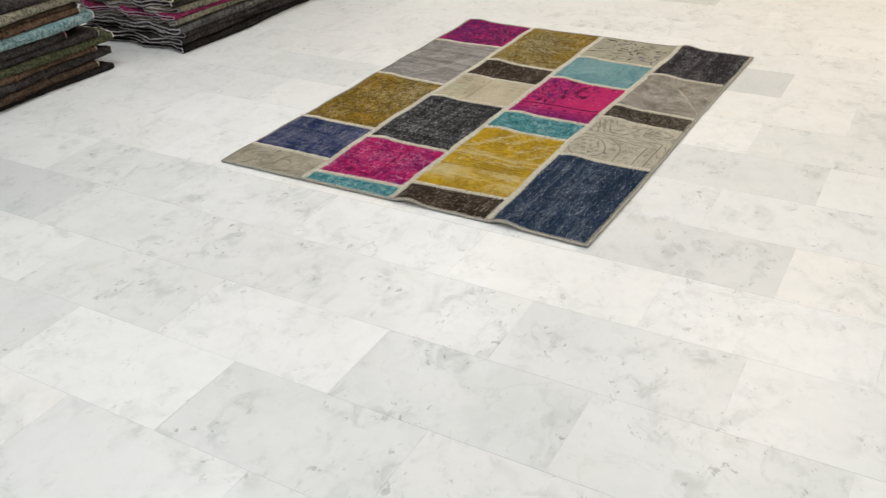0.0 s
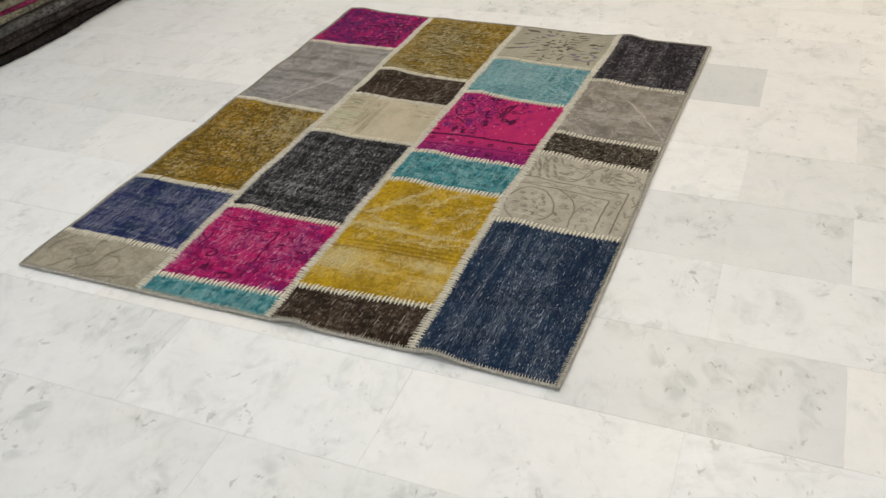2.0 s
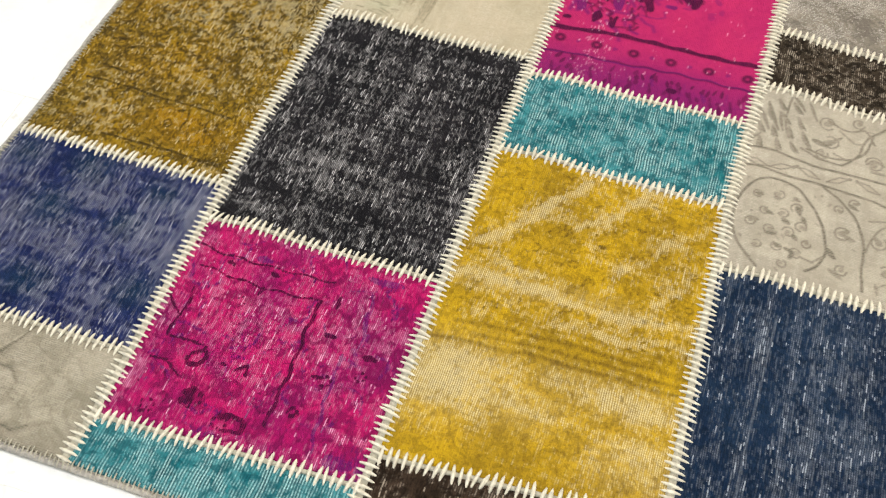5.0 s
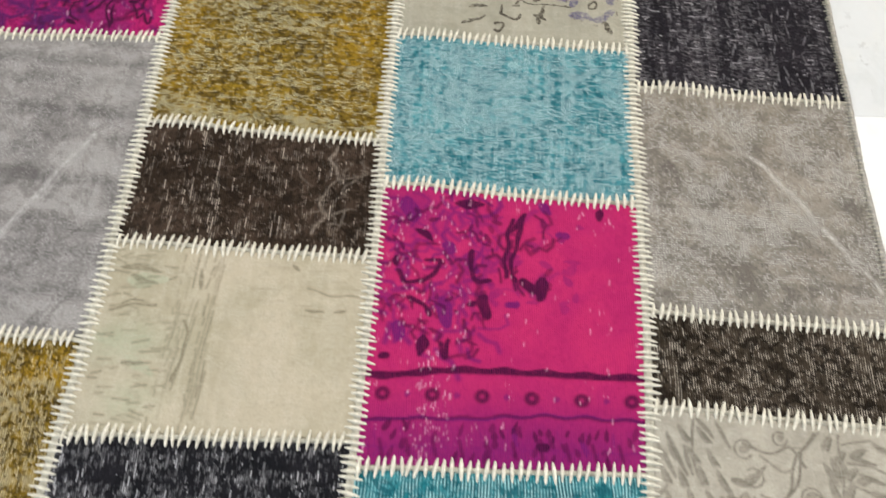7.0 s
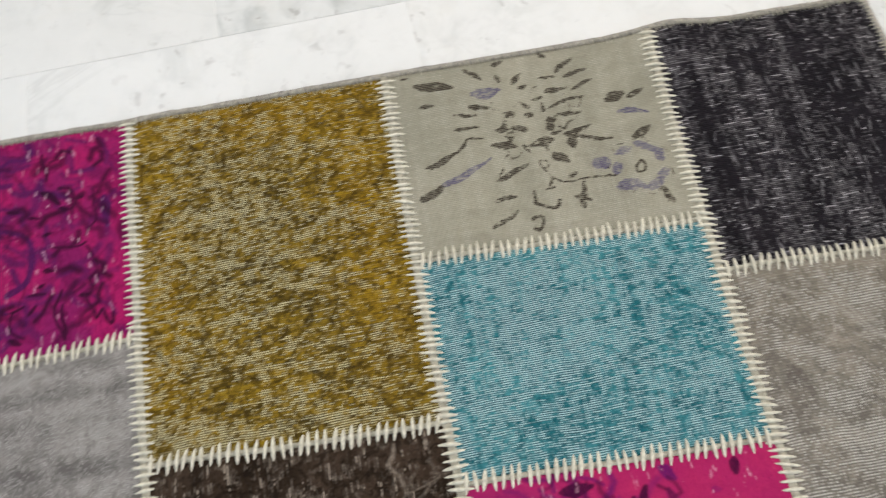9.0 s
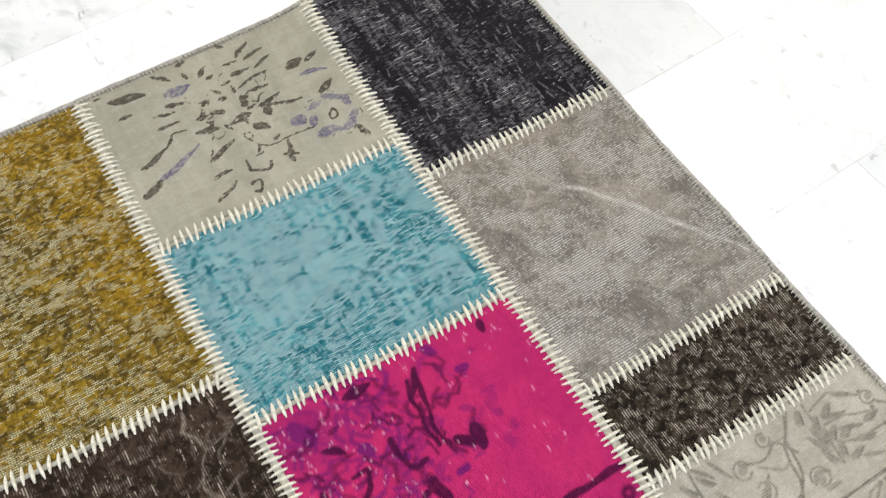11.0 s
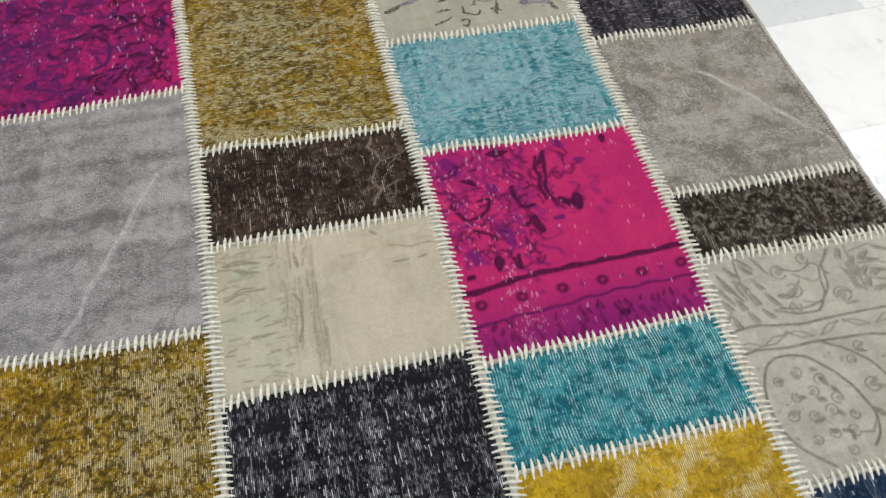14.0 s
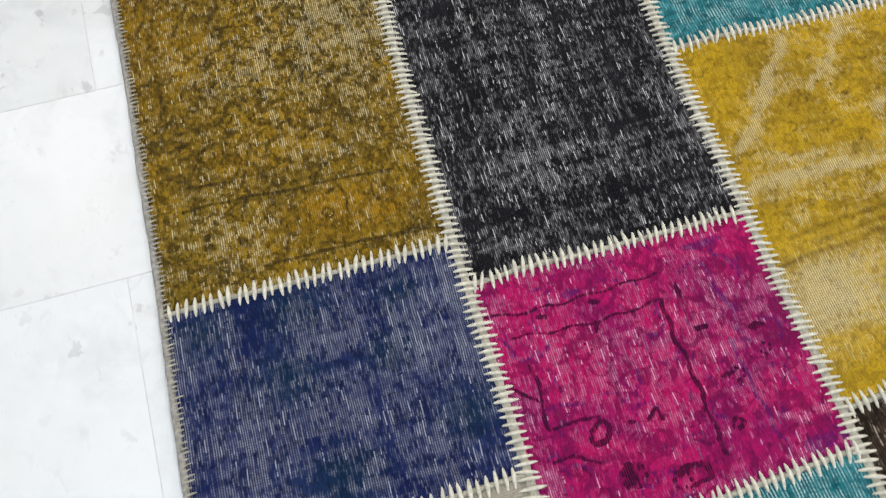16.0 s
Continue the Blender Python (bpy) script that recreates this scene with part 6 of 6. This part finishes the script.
FAR_PILE = [
    ("black", "lilac", 0.034, 0.000, 0, 0, "black folded rug at the bottom of a pile"),
    ("charcoal", "lilac", 0.036, -0.004, 0.01, 0, "charcoal folded rug with a lilac grey edge"),
    ("charcoal", "lilac", 0.034, 0.002, -0.01, 0, "charcoal folded rug with a lilac grey edge"),
    ("grey", "lilac", 0.036, 0.004, 0.015, 0, "grey folded rug with a lilac grey edge"),
    ("stone", "lilac", 0.034, 0.000, 0.0, 0, "stone grey folded rug with a lilac edge"),
    ("magenta", "lilac", 0.024, 0.003, 0.02, 0, "magenta folded rug between grey ones"),
    ("stone", "lilac", 0.036, -0.003, 0.0, 0, "stone coloured folded rug with a pale edge"),
    ("charcoal", "lilac", 0.036, 0.003, 0.01, 0, "charcoal folded rug with a pale edge"),
    ("olive", "cream", 0.038, -0.002, 0.0, 0, "olive folded rug with a cream edge"),
    ("grey", "lilac", 0.038, 0.000, 0.0, 0, "grey folded rug on top of a pile"),
]
pile(-1.30, -1.05, 0.75, 1.60, NEAR_PILE, 100, 1.0, 0.42)
pile(-1.10, 0.88, 0.80, 1.70, FAR_PILE, 200, 2.6, 0.21)

# ---------------------------------------------------------------- marble floor
TILE, TURN = 0.2997, 0.0295
ORIGIN = (0.3144, -1.257)
floor = tagged(new("floor", box_mesh("floor", X0 - 0.55, X1 + 0.55, Y0 - 0.55, Y1 + 0.55, -0.12, -0.0009, GROUT)), "floor of honed white marble tiles in running bond with thin pale joints", "floor", kind="structure")


def tile_mesh():
    """A slab 2 x 1 with slightly eased edges."""
    gap, ease = 0.0004, 0.0003
    hx, hy = TILE - gap, TILE / 2 - gap
    v = []
    for z, k in ((-0.012, 0.0), (-ease, 0.0), (0.0, ease)):
        v += [(-hx + k, -hy + k, z), (hx - k, -hy + k, z), (hx - k, hy - k, z), (-hx + k, hy - k, z)]
    f = [(8, 9, 10, 11)]
    for r in (0, 4):
        for q in range(4):
            f.append((r + q, r + (q + 1) % 4, r + 4 + (q + 1) % 4, r + 4 + q))
    return mesh_from("tile", v, f, MARBLE)


TILE_MESH = tile_mesh()
# tone of single tiles, by row and half-tile column of their near left corner: (lightness, warmth, cloudiness)
TONES = {
    (-1, 1): (0.75, 0.0, 0.4), (0, 0): (1.0, 0.0, 0.05), (0, 2): (0.55, 0.0, 0.7), (0, -2): (0.6, 0.0, 0.5),
    (1, -1): (0.65, 0.05, 0.6), (1, 1): (0.97, 0.05, 0.25), (1, 3): (0.5, 0.0, 1.0), (1, 5): (0.65, 0.0, 0.5),
    (2, -4): (0.3, 0.0, 0.5), (2, -2): (0.65, 0.0, 0.8), (2, 0): (0.65, 0.08, 0.8), (2, 2): (0.72, 0.08, 0.6), (2, 4): (0.58, 0.0, 0.9), (2, 6): (0.78, 0.0, 0.3),
    (3, -3): (0.55, 0.0, 0.7), (3, -1): (0.75, 0.0, 0.7), (3, 1): (0.88, 0.05, 0.35), (3, 3): (0.95, 0.1, 0.15), (3, 5): (0.95, 0.0, 0.2),
    (4, 4): (0.42, 0.05, 0.9), (4, 6): (0.88, 0.3, 0.2), (4, -2): (1.0, 0.0, 0.0), (5, -1): (1.0, 0.0, 0.0), (5, -3): (1.0, 0.0, 0.0), (5, 3): (0.75, 0.0, 0.6), (5, 5): (0.8, 0.0, 0.4),
    (6, 4): (0.52, 0.0, 0.6), (6, 6): (0.85, 0.1, 0.2), (7, 3): (1.0, 0.1, 0.05), (7, 5): (0.6, 0.1, 0.7), (8, 4): (0.85, 0.2, 0.2), (8, 6): (0.5, 0.15, 0.4),
    (9, 3): (0.15, 0.0, 0.4), (9, 5): (0.8, 0.15, 0.3), (10, -2): (0.95, 0.05, 0.1), (10, 0): (0.97, 0.05, 0.1), (10, 2): (0.97, 0.05, 0.1), (11, 1): (0.85, 0.05, 0.9), (13, 1): (0.0, 0.15, 0.6), (13, -1): (0.7, 0.1, 0.5),
    (7, -3): (0.58, 0.05, 0.3), (8, -2): (1.0, 0.1, 0.05), (6, -2): (0.9, 0.1, 0.1), (8, -4): (0.8, 0.1, 0.1), (6, -4): (0.75, 0.0, 0.4),
}


def tile_tone(j, i):
    r = np.random.default_rng(1000 + 97 * (j + 40) + (i + 60))
    if (j, i) in TONES:
        return TONES[(j, i)]
    if i < -2 or j > 8:
        return (float(np.clip(r.normal(0.88, 0.06), 0.6, 1)), float(r.uniform(0, 0.1)), float(r.uniform(0.1, 0.4)))
    return (float(np.clip(r.normal(0.78, 0.13), 0.4, 1)), float(np.clip(r.normal(0.06, 0.1), 0, 0.5)), float(r.uniform(0.2, 1.0)))


rest = []
c, s = math.cos(TURN), math.sin(TURN)
for j in range(-13, 25):
    for i in range(-16 + (j % 2), 22, 2):
        lx, ly = (i + 1) * TILE, (j + 0.5) * TILE
        x, y = ORIGIN[0] + c * lx - s * ly, ORIGIN[1] + s * lx + c * ly
        if not (X0 - 0.2 < x < X1 + 0.2 and Y0 - 0.12 < y < Y1 + 0.12):
            continue
        m = pose(x, y, 0, 0, 0, math.degrees(TURN))
        if -1.6 < x < 3.4 and -1.9 < y < 4.0:
            ob = new("tile", TILE_MESH)
            ob.parent = floor
            ob.matrix_world = m
            ob.color = (*tile_tone(j, i), 1.0)
        else:
            rest.append(m)
v0 = np.array([v.co[:] for v in TILE_MESH.vertices])
f0 = np.array([p.vertices[:] for p in TILE_MESH.polygons])
pts = np.concatenate([v0 @ np.array(m.to_3x3()).T + np.array(m.translation) for m in rest])
quads = np.concatenate([f0 + len(v0) * k for k in range(len(rest))])
outer = part("tile_field", mesh_from("tile_field", pts, quads, MARBLE_FIELD), None, floor, "further marble tiles of the same floor")
outer.color = (0.75, 0.08, 0.6, 1.0)
tagged(outer, kind="stuff")
